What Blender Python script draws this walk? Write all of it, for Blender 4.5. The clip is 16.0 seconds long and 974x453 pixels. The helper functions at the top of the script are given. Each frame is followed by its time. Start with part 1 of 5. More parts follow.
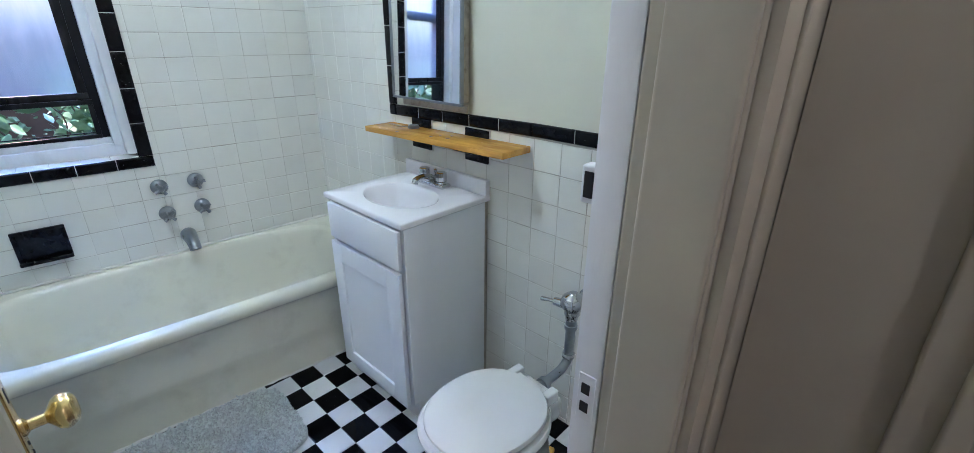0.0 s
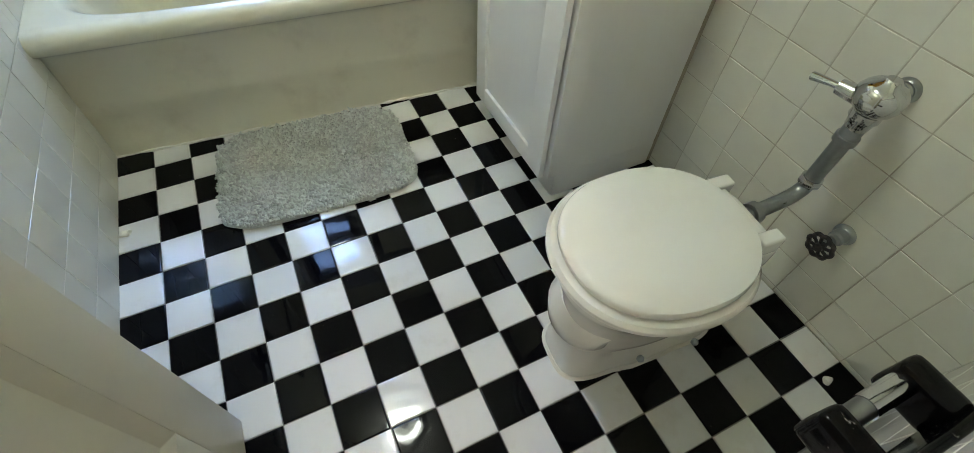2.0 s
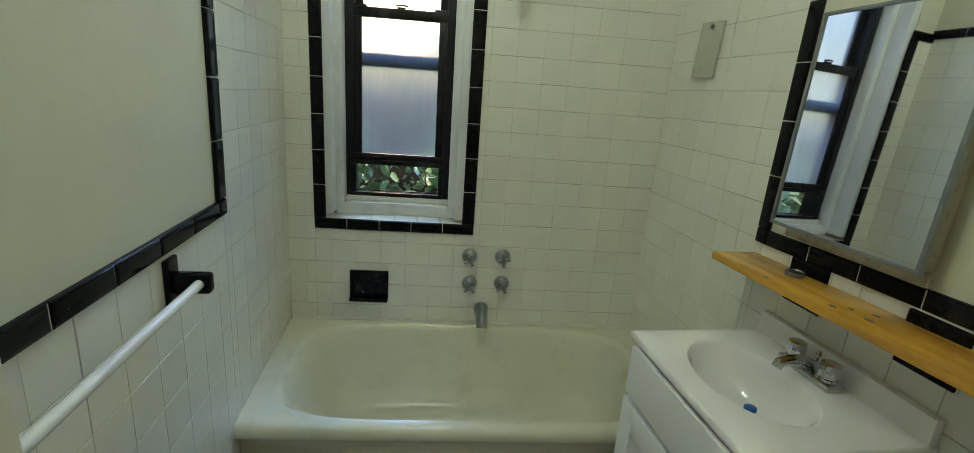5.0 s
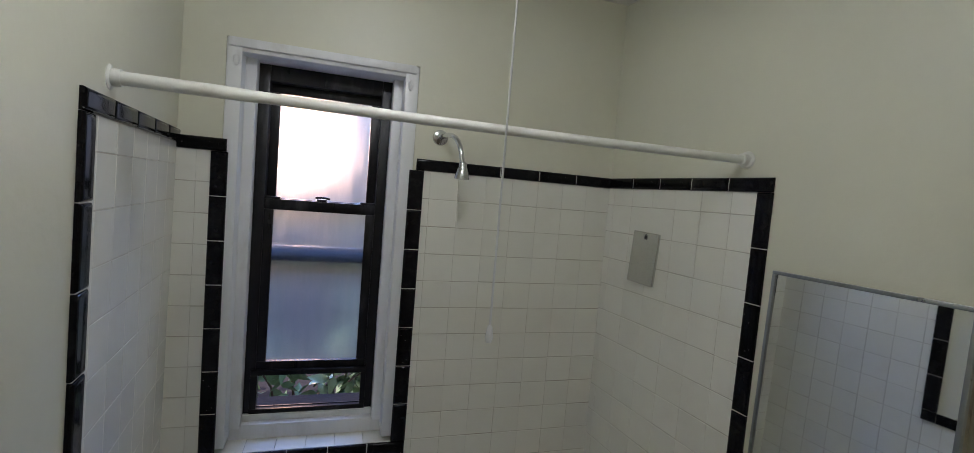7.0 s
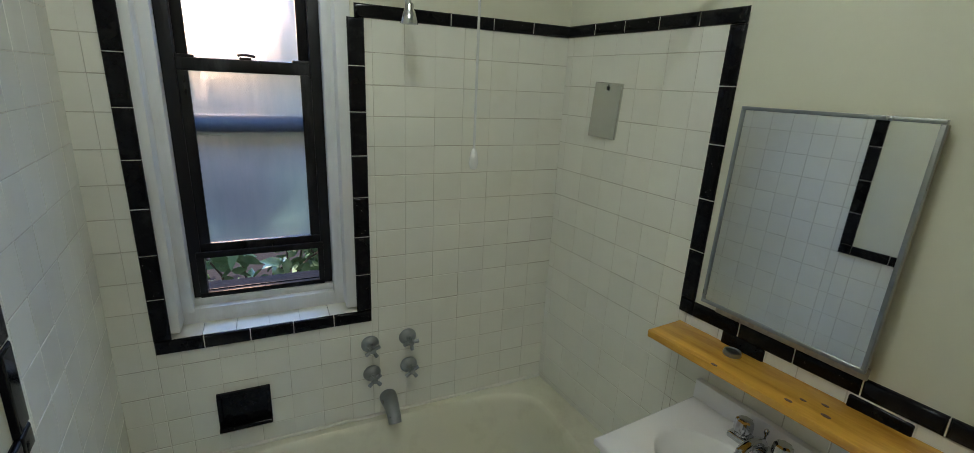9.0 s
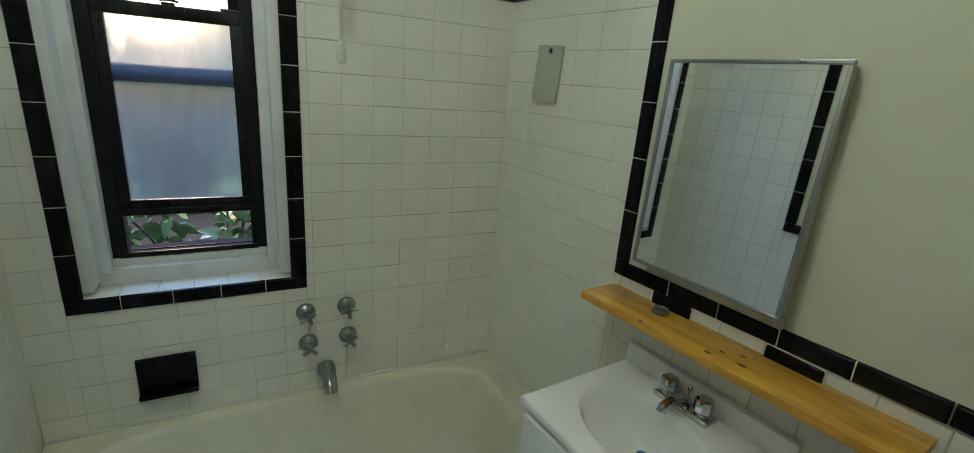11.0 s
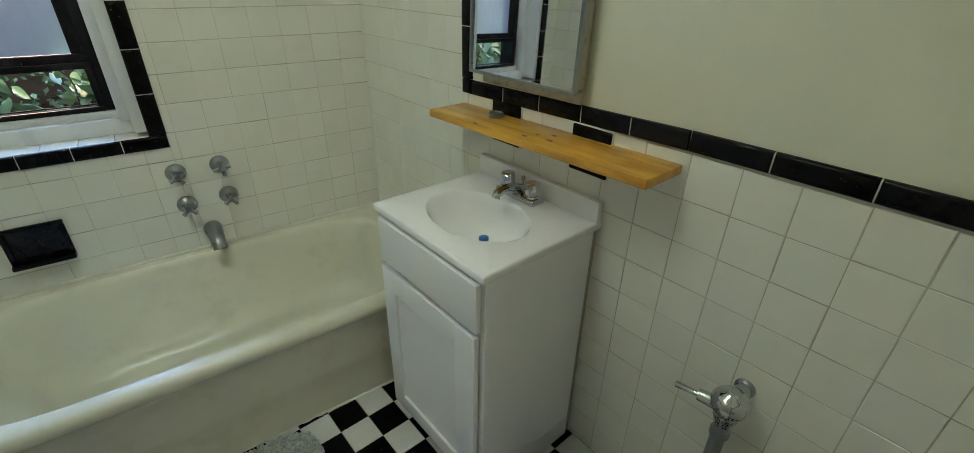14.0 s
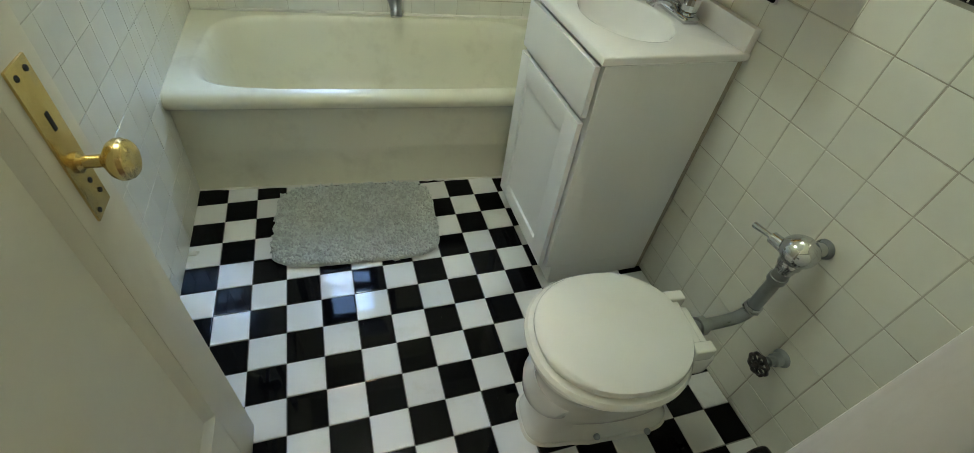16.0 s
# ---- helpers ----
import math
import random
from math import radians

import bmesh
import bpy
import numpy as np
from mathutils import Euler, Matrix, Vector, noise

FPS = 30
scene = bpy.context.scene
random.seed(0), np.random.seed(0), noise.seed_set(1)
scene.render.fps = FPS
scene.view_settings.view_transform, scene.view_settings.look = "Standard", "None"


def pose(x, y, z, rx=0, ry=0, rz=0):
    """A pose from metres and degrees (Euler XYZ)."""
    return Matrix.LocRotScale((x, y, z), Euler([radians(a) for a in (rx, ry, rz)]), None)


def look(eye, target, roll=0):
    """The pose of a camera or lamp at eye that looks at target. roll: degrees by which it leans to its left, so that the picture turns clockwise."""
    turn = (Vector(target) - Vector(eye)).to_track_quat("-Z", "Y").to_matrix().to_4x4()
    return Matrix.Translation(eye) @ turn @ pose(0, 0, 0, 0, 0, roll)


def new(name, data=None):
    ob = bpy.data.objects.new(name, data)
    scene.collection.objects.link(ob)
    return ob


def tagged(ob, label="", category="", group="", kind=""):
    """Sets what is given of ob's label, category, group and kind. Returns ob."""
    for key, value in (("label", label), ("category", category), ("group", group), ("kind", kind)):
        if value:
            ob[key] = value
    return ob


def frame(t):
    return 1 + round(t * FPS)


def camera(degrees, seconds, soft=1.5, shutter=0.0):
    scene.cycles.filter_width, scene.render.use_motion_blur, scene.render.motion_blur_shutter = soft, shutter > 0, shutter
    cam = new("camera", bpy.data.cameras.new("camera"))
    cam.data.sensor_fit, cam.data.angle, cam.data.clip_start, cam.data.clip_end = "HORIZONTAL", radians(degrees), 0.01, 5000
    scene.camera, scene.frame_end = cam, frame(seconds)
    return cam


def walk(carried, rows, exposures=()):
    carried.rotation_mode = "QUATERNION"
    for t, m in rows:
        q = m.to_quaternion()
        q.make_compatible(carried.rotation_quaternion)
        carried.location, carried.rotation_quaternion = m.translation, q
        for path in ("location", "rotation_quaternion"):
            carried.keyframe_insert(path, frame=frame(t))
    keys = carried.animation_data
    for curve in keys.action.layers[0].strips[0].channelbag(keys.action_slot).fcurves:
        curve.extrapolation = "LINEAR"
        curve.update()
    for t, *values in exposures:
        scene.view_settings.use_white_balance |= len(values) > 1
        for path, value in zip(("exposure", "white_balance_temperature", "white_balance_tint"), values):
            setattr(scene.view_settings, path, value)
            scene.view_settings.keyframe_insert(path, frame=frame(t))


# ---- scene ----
cam = camera(92.0, 16.0, soft=0.75)
TURN = pose(0, 0, 0, 0, 0, -5)
EXPOSURES = [(0, 1.52, 5150, 26), (0.5, 1.16, 5600, 32), (1, 1.10, 6000, 20), (1.5, 1.22, 6650, 6), (2, 1.52, 6700, 13), (2.5, 1.54, 6450, 15), (3, 1.54, 6500, 28), (3.5, 1.56, 6600, 25), (4, 1.40, 6600, 33), (4.5, 0.88, 6700, 22),
             (5, 0.56, 6800, 5), (7.5, 0.03, 6100, 36), (8, 0.14, 6200, 38), (9, 0.37, 6350, 17), (11.5, 0.32, 6400, 8), (12.5, 0.41, 6350, 10), (14.5, 0.88, 6700, 8), (15, 0.81, 6850, 6), (16, 1.22, 6800, 7)]
PATH = [
    (0, (0.005, -1.330, 1.396), (1.018, -0.384, 0.822), 0.5),
    (0.5, (0.146, -1.267, 1.346), (0.810, -0.115, 0.652), 2.4),
    (1, (0.200, -1.107, 1.273), (0.712, 0.030, 0.439), 1.4),
    (1.5, (0.223, -0.967, 1.205), (0.684, 0.032, 0.185), 0.3),
    (2, (0.252, -0.941, 1.077), (0.673, -0.137, -0.117), 2.7),
    (2.5, (0.277, -0.934, 0.988), (0.701, -0.252, -0.279), 7.7),
    (3, (0.280, -0.901, 0.992), (0.735, -0.200, -0.254), 10.5),
    (3.5, (0.256, -0.868, 1.109), (0.700, 0.031, -0.007), 10.8),
    (4, (0.222, -0.861, 1.238), (0.595, 0.316, 0.386), 7.8),
    (4.5, (0.216, -0.853, 1.331), (0.510, 0.467, 0.683), 5.3),
    (5, (0.204, -0.816, 1.432), (0.449, 0.607, 1.025), 4.1),
    (7.5, (0.036, -0.473, 1.829), (0.689, 0.874, 1.733), 3.5),
    (8, (0.057, -0.447, 1.786), (0.761, 0.859, 1.565), 2.6),
    (8.5, (0.068, -0.436, 1.742), (0.809, 0.820, 1.391), 2.4),
    (9, (0.037, -0.442, 1.701), (0.766, 0.794, 1.266), 2.8),
    (11.5, (0.195, -0.552, 1.570), (1.003, 0.634, 1.133), 4.2),
    (12, (0.226, -0.600, 1.547), (1.051, 0.565, 1.087), 1.9),
    (12.5, (0.242, -0.651, 1.498), (1.102, 0.470, 0.995), 2.0),
    (13, (0.267, -0.717, 1.471), (1.128, 0.349, 0.862), 0.9),
    (13.5, (0.273, -0.771, 1.425), (1.131, 0.242, 0.726), 0.9),
    (14, (0.272, -0.825, 1.409), (1.145, 0.163, 0.693), 1.2),
    (14.5, (0.247, -0.904, 1.405), (1.093, 0.096, 0.675), 2.5),
    (15, (0.228, -0.990, 1.395), (0.909, 0.103, 0.627), 4.0),
    (15.5, (0.229, -1.065, 1.335), (0.753, 0.017, 0.438), 5.8),
    (16, (0.229, -1.089, 1.275), (0.638, -0.097, 0.227), 8.5),
]
walk(cam, [(t, look(eye, target, roll)) for t, eye, target, roll in PATH], EXPOSURES)

# ---- light and exposure ----
world = bpy.data.worlds.new("sky")
scene.world = world
world.use_nodes = True
wn = world.node_tree
sky = wn.nodes.new("ShaderNodeTexSky")
sky.sky_type, sky.sun_disc = "NISHITA", False
sky.sun_elevation, sky.sun_rotation = radians(38), radians(-88)
wn.links.new(sky.outputs[0], wn.nodes["Background"].inputs[0])
wn.nodes["Background"].inputs[1].default_value = 0.09


def lamp(name, kind, m, power, colour, size=1.0, size_y=None):
    data = bpy.data.lights.new(name, kind)
    data.energy, data.color = power, colour
    if kind == "AREA":
        data.shape, data.size, data.size_y = "RECTANGLE", size, size_y or size
    elif kind == "SUN":
        data.angle = radians(size)
    else:
        data.shadow_soft_size = size
    ob = new(name, data)
    ob.matrix_basis = m
    return ob


BULB_POWER = 60.0
WINDOW_POWER = 16.0
# strength of the added hall lamp, set by the brightness of the hall walls
HALL_FILL_POWER = 21.0
SKY_POWER = 86.0
lamp("sun", "SUN", look((-9.0, 2.2, 7.0), (0, 1.9, 0.9)), 4.6, (1.0, 0.95, 0.86), 0.6)
lamp("sky_daylight", "AREA", TURN @ look((0.1, 2.95, 3.35), (0.04, 1.3, 1.5)), SKY_POWER, (0.29, 0.50, 1.0), 1.5, 1.5)
lamp("window_daylight", "AREA", TURN @ look((-0.26, 3.3, 2.14), (0.04, 1.3, 1.75)), WINDOW_POWER, (1.0, 0.64, 0.42), 0.48, 0.48)

# ---- materials ----


def material(name, base, rough=0.5, metal=0.0, vary=0.06, scale=14.0, stain=None, stain_scale=3.0, stain_amount=0.4, stain_from=0.52, stain_to=0.75,
             bump=0.02, bump_scale=60.0, per_object=0.0, coat=0.0, spec=0.5, stretch=(1, 1, 1), rough_vary=0.08):
    m = bpy.data.materials.new(name)
    m.use_nodes = True
    nt = m.node_tree
    N, L = nt.nodes.new, nt.links.new
    b = nt.nodes["Principled BSDF"]
    b.inputs["Roughness"].default_value = rough
    b.inputs["Metallic"].default_value = metal
    b.inputs["Specular IOR Level"].default_value = spec
    b.inputs["Coat Weight"].default_value = coat
    co = N("ShaderNodeTexCoord")
    mp = N("ShaderNodeMapping")
    mp.inputs["Scale"].default_value = stretch
    L(co.outputs["Object"], mp.inputs[0])
    src = mp.outputs[0]
    if per_object:
        oi = N("ShaderNodeObjectInfo")
        mul = N("ShaderNodeMath")
        mul.operation, mul.inputs[1].default_value = "MULTIPLY", 37.0
        L(oi.outputs["Random"], mul.inputs[0])
        add = N("ShaderNodeVectorMath")
        add.operation = "ADD"
        L(src, add.inputs[0])
        L(mul.outputs[0], add.inputs[1])
        src = add.outputs[0]
    n1 = N("ShaderNodeTexNoise")
    n1.inputs["Scale"].default_value, n1.inputs["Detail"].default_value = scale, 6
    L(src, n1.inputs["Vector"])
    ramp = N("ShaderNodeMix")
    ramp.data_type = "RGBA"
    ramp.inputs[6].default_value = (*[c * (1 - vary) for c in base], 1)
    ramp.inputs[7].default_value = (*[min(1, c * (1 + vary)) for c in base], 1)
    L(n1.outputs["Fac"], ramp.inputs[0])
    col = ramp.outputs[2]
    if stain:
        n2 = N("ShaderNodeTexNoise")
        n2.inputs["Scale"].default_value, n2.inputs["Detail"].default_value, n2.inputs["Roughness"].default_value = stain_scale, 8, 0.65
        L(src, n2.inputs["Vector"])
        mr = N("ShaderNodeMapRange")
        mr.inputs[1].default_value, mr.inputs[2].default_value, mr.inputs[4].default_value = stain_from, stain_to, stain_amount
        L(n2.outputs["Fac"], mr.inputs[0])
        mx = N("ShaderNodeMix")
        mx.data_type = "RGBA"
        mx.inputs[7].default_value = (*stain, 1)
        L(mr.outputs[0], mx.inputs[0])
        L(col, mx.inputs[6])
        col = mx.outputs[2]
    if per_object:
        hsv = N("ShaderNodeHueSaturation")
        mr2 = N("ShaderNodeMapRange")
        mr2.inputs[3].default_value, mr2.inputs[4].default_value = 1 - per_object, 1 + per_object
        L(oi.outputs["Random"], mr2.inputs[0])
        L(mr2.outputs[0], hsv.inputs["Value"])
        L(col, hsv.inputs["Color"])
        col = hsv.outputs[0]
    L(col, b.inputs["Base Color"])
    rr = N("ShaderNodeMapRange")
    rr.inputs[3].default_value, rr.inputs[4].default_value = max(0.0, rough - rough_vary), min(1.0, rough + rough_vary)
    L(n1.outputs["Fac"], rr.inputs[0])
    L(rr.outputs[0], b.inputs["Roughness"])
    if bump:
        n3 = N("ShaderNodeTexNoise")
        n3.inputs["Scale"].default_value, n3.inputs["Detail"].default_value = bump_scale, 5
        L(src, n3.inputs["Vector"])
        bp = N("ShaderNodeBump")
        bp.inputs["Strength"].default_value, bp.inputs["Distance"].default_value = bump, 0.01
        L(n3.outputs["Fac"], bp.inputs["Height"])
        L(bp.outputs[0], b.inputs["Normal"])
    return m


M_PLASTER = material("cream_paint", (0.69, 0.68, 0.545), 0.42, vary=0.03, scale=4, stain=(0.58, 0.56, 0.44), stain_scale=2.2, stain_amount=0.25, bump=0.12, bump_scale=25)
M_CEIL = material("ceiling_paint", (0.78, 0.77, 0.70), 0.7, vary=0.03, scale=3, bump=0.1, bump_scale=20)
M_WTILE = material("white_wall_tile", (0.81, 0.80, 0.71), 0.13, vary=0.03, scale=9, stain=(0.66, 0.62, 0.50), stain_scale=6, stain_amount=0.25, bump=0.018, bump_scale=10, per_object=0.025)
M_GROUT = material("old_wall_grout", (0.56, 0.53, 0.44), 0.8, vary=0.15, scale=30, stain=(0.28, 0.22, 0.15), stain_scale=5, stain_amount=0.5, stain_from=0.46, stain_to=0.66)
M_BLACK = material("black_glazed_tile", (0.005, 0.005, 0.006), 0.12, spec=0.18, vary=0.3, scale=20, bump=0.05, bump_scale=18, per_object=0.2, stain=(0.10, 0.10, 0.09), stain_scale=26, stain_amount=0.12)
M_BLACKCHIP = material("black_glaze_chipped", (0.004, 0.004, 0.004), 0.14, spec=0.15, vary=0.3, stain=(0.60, 0.58, 0.52), stain_scale=60, stain_amount=0.8, stain_from=0.66, stain_to=0.72, bump=0.08, bump_scale=30)
M_FWHITE = material("white_floor_tile", (0.72, 0.72, 0.69), 0.06, rough_vary=0.045, vary=0.03, scale=10, stain=(0.50, 0.46, 0.36), stain_scale=14, stain_amount=0.4, stain_from=0.56, stain_to=0.80, bump=0.02, bump_scale=9, per_object=0.03)
M_FBLACK = material("black_floor_tile", (0.0025, 0.0025, 0.003), 0.04, rough_vary=0.035, spec=0.13, vary=0.3, scale=12, stain=(0.45, 0.44, 0.40), stain_scale=95, stain_amount=0.5, stain_from=0.70, stain_to=0.74, bump=0.02, bump_scale=9, per_object=0.2)
M_FGROUT = material("floor_grout", (0.22, 0.21, 0.19), 0.85, vary=0.25, scale=50)
M_TUB = material("old_tub_enamel", (0.77, 0.75, 0.60), 0.2, vary=0.03, scale=5, stain=(0.52, 0.48, 0.34), stain_scale=6, stain_amount=0.45, bump=0.03, bump_scale=8)
M_CHINA = material("white_vitreous_china", (0.80, 0.79, 0.72), 0.1, vary=0.02, scale=6, stain=(0.62, 0.58, 0.46), stain_scale=7, stain_amount=0.18, bump=0.015, bump_scale=10)
M_SEAT = material("white_toilet_seat", (0.82, 0.81, 0.74), 0.10, vary=0.02, scale=6, bump=0.02, bump_scale=14, stain=(0.55, 0.5, 0.4), stain_scale=9, stain_amount=0.08)
M_CAB = material("white_painted_cabinet", (0.87, 0.88, 0.87), 0.38, vary=0.02, scale=6, bump=0.05, bump_scale=90, stretch=(1, 1, 0.1), stain=(0.78, 0.76, 0.68), stain_scale=5, stain_amount=0.15)
M_MARBLE = material("white_cultured_marble", (0.88, 0.87, 0.87), 0.13, vary=0.015, scale=5, bump=0.0, stain=(0.78, 0.77, 0.76), stain_scale=9, stain_amount=0.3)
M_CHROME = material("chrome", (0.58, 0.59, 0.60), 0.09, metal=1.0, vary=0.06, scale=20, bump=0.02, bump_scale=20)
M_OLDCHROME = material("dull_old_chrome", (0.34, 0.36, 0.37), 0.3, metal=1.0, vary=0.15, scale=25, stain=(0.25, 0.26, 0.24), stain_scale=18, stain_amount=0.6, bump=0.1, bump_scale=60)
M_BRASS = material("worn_brass", (0.72, 0.56, 0.24), 0.24, metal=1.0, vary=0.15, scale=22, stain=(0.60, 0.56, 0.42), stain_scale=26, stain_amount=0.7, bump=0.1, bump_scale=60)
M_STEEL = material("brushed_steel_mirror", (0.62, 0.63, 0.60), 0.22, metal=1.0, vary=0.05, scale=30, bump=0.02)
M_DARK = material("dark_hole", (0.012, 0.011, 0.010), 0.7)
M_BLACKPAINT = material("black_painted_sash", (0.007, 0.007, 0.008), 0.3, spec=0.3, vary=0.3, scale=20, stain=(0.16, 0.16, 0.17), stain_scale=12, stain_amount=0.3, bump=0.15, bump_scale=40, stretch=(1, 1, 0.25))
M_WORNBLACK = material("worn_black_track", (0.010, 0.010, 0.011), 0.35, spec=0.3, vary=0.3, scale=20, stain=(0.40, 0.41, 0.40), stain_scale=9, stain_amount=0.8, stain_from=0.60, stain_to=0.68, bump=0.2, bump_scale=40, stretch=(1, 1, 0.35))
M_WHITEPAINT = material("thick_white_gloss_paint", (0.78, 0.79, 0.78), 0.32, vary=0.04, scale=9, stain=(0.45, 0.42, 0.36), stain_scale=13, stain_amount=0.35, bump=0.16, bump_scale=22, stretch=(1, 1, 0.3))
M_DOOR = material("cream_door_paint", (0.70, 0.67, 0.56), 0.4, vary=0.03, scale=5, stain=(0.58, 0.54, 0.43), stain_scale=6, stain_amount=0.25, bump=0.08, bump_scale=30)
M_HALL = material("beige_hall_paint", (0.42, 0.385, 0.29), 0.55, vary=0.05, scale=5, stain=(0.36, 0.31, 0.24), stain_scale=4, stain_amount=0.4, bump=0.1, bump_scale=25)
M_PINE = material("varnished_pine", (0.69, 0.37, 0.055), 0.24, vary=0.35, scale=9, stain=(0.36, 0.13, 0.015), stain_scale=10, stain_amount=0.75, stain_from=0.46, stain_to=0.72, bump=0.03, bump_scale=30, stretch=(0.42, 2.0, 3.2))
M_KNOT = material("pine_knot", (0.10, 0.035, 0.012), 0.4, vary=0.3, scale=60)
M_RUG = material("grey_chenille", (0.52, 0.545, 0.51), 0.95, vary=0.30, scale=40, stain=(0.24, 0.25, 0.23), stain_scale=18, stain_amount=0.45, bump=0.5, bump_scale=240)
nt = M_RUG.node_tree
isl = nt.nodes.new("ShaderNodeNewGeometry")
spread = nt.nodes.new("ShaderNodeMapRange")
spread.inputs[3].default_value, spread.inputs[4].default_value = 0.82, 1.22
tuft = nt.nodes.new("ShaderNodeHueSaturation")
fibre = nt.nodes["Principled BSDF"].inputs["Base Color"]
nt.links.new(isl.outputs["Random Per Island"], spread.inputs[0])
nt.links.new(spread.outputs[0], tuft.inputs["Value"])
nt.links.new(fibre.links[0].from_socket, tuft.inputs["Color"])
nt.links.new(tuft.outputs[0], fibre)
M_PLASTIC = material("white_plastic_bar", (0.80, 0.81, 0.80), 0.25, vary=0.02)
M_RODPAINT = material("white_painted_rod", (0.74, 0.74, 0.68), 0.35, vary=0.05, stain=(0.30, 0.22, 0.14), stain_scale=9, stain_amount=0.4, bump=0.12, bump_scale=40)
M_IRON = material("black_iron_wheel", (0.02, 0.018, 0.018), 0.4, vary=0.3, stain=(0.25, 0.2, 0.18), stain_scale=40, stain_amount=0.4)
M_BLUE = material("blue_stopper", (0.03, 0.14, 0.42), 0.3)
M_LEAF = material("shrub_leaf", (0.13, 0.24, 0.11), 0.34, vary=0.5, scale=5, bump=0.1, stain=(0.40, 0.49, 0.32), stain_scale=5, stain_amount=0.8, stain_from=0.44, stain_to=0.66)
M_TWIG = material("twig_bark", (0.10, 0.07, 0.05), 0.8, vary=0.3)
M_SOIL = material("dark_soil", (0.035, 0.028, 0.024), 0.95, vary=0.4, scale=12, bump=0.6, bump_scale=30)
M_WOODFLOOR = material("hall_floorboard", (0.16, 0.09, 0.05), 0.4, vary=0.25, scale=14, stretch=(6, 0.3, 1))
M_CAULK = material("white_caulk", (0.70, 0.68, 0.60), 0.5, vary=0.1, scale=30)
# rust on the mirror cabinet; grime and painted gap shade beside the vanity
M_LINER = material("edge_rust_and_gap_shade", (0.42, 0.38, 0.30), 0.5, vary=0.2, scale=40, stain=(0.16, 0.12, 0.08), stain_scale=30, stain_amount=0.8)


def simple(name, setup):
    m = bpy.data.materials.new(name)
    m.use_nodes = True
    setup(m.node_tree, m.node_tree.nodes["Principled BSDF"])
    return m


def mirror_nodes(nt, b):
    b.inputs["Base Color"].default_value = (0.86, 0.88, 0.88, 1)
    b.inputs["Metallic"].default_value, b.inputs["Roughness"].default_value = 1.0, 0.02


def frosted_nodes(nt, b):
    b.inputs["Base Color"].default_value = (0.88, 0.95, 0.97, 1)
    b.inputs["Transmission Weight"].default_value = 1.0
    b.inputs["IOR"].default_value = 1.25
    co = nt.nodes.new("ShaderNodeTexCoord")
    mp = nt.nodes.new("ShaderNodeMapping")
    mp.inputs["Scale"].default_value = (1, 1, 0.22)
    nt.links.new(co.outputs["Object"], mp.inputs[0])
    streak = nt.nodes.new("ShaderNodeTexNoise")
    streak.inputs["Scale"].default_value, streak.inputs["Detail"].default_value, streak.inputs["Roughness"].default_value = 30, 7, 0.6
    nt.links.new(mp.outputs[0], streak.inputs["Vector"])
    rr = nt.nodes.new("ShaderNodeMapRange")
    rr.inputs[1].default_value, rr.inputs[2].default_value, rr.inputs[3].default_value, rr.inputs[4].default_value = 0.35, 0.65, 0.30, 0.42
    nt.links.new(streak.outputs["Fac"], rr.inputs[0])
    nt.links.new(rr.outputs[0], b.inputs["Roughness"])
    tint = nt.nodes.new("ShaderNodeMix")
    tint.data_type = "RGBA"
    tint.inputs[6].default_value, tint.inputs[7].default_value = (0.80, 0.86, 0.88, 1), (0.93, 0.96, 0.97, 1)
    spread = nt.nodes.new("ShaderNodeMapRange")
    spread.inputs[1].default_value, spread.inputs[2].default_value = 0.38, 0.62
    nt.links.new(streak.outputs["Fac"], spread.inputs[0])
    nt.links.new(spread.outputs[0], tint.inputs[0])
    nt.links.new(tint.outputs[2], b.inputs["Base Color"])
    n = nt.nodes.new("ShaderNodeTexNoise")
    n.inputs["Scale"].default_value, n.inputs["Detail"].default_value = 160, 4
    bp = nt.nodes.new("ShaderNodeBump")
    bp.inputs["Strength"].default_value, bp.inputs["Distance"].default_value = 0.35, 0.003
    nt.links.new(n.outputs["Fac"], bp.inputs["Height"])
    nt.links.new(bp.outputs[0], b.inputs["Normal"])
    t = nt.nodes.new("ShaderNodeBsdfTranslucent")
    t.inputs[0].default_value = (0.72, 0.84, 0.92, 1)
    mx = nt.nodes.new("ShaderNodeMixShader")
    mx.inputs[0].default_value = 0.05
    nt.links.new(b.outputs[0], mx.inputs[1])
    nt.links.new(t.outputs[0], mx.inputs[2])
    nt.links.new(mx.outputs[0], nt.nodes["Material Output"].inputs[0])


def bulb_nodes(nt, b):
    b.inputs["Emission Color"].default_value = (0.89, 1.0, 0.93, 1)
    b.inputs["Emission Strength"].default_value = BULB_POWER


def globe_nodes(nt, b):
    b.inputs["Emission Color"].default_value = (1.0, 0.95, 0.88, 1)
    b.inputs["Emission Strength"].default_value = HALL_FILL_POWER


M_GLOBE = simple("hall_fill_globe", globe_nodes)
M_MIRROR = simple("mirror_glass", mirror_nodes)
M_FROST = simple("frosted_glass", frosted_nodes)
M_BULB = simple("lit_bulb", bulb_nodes)

# ---- mesh tools ----


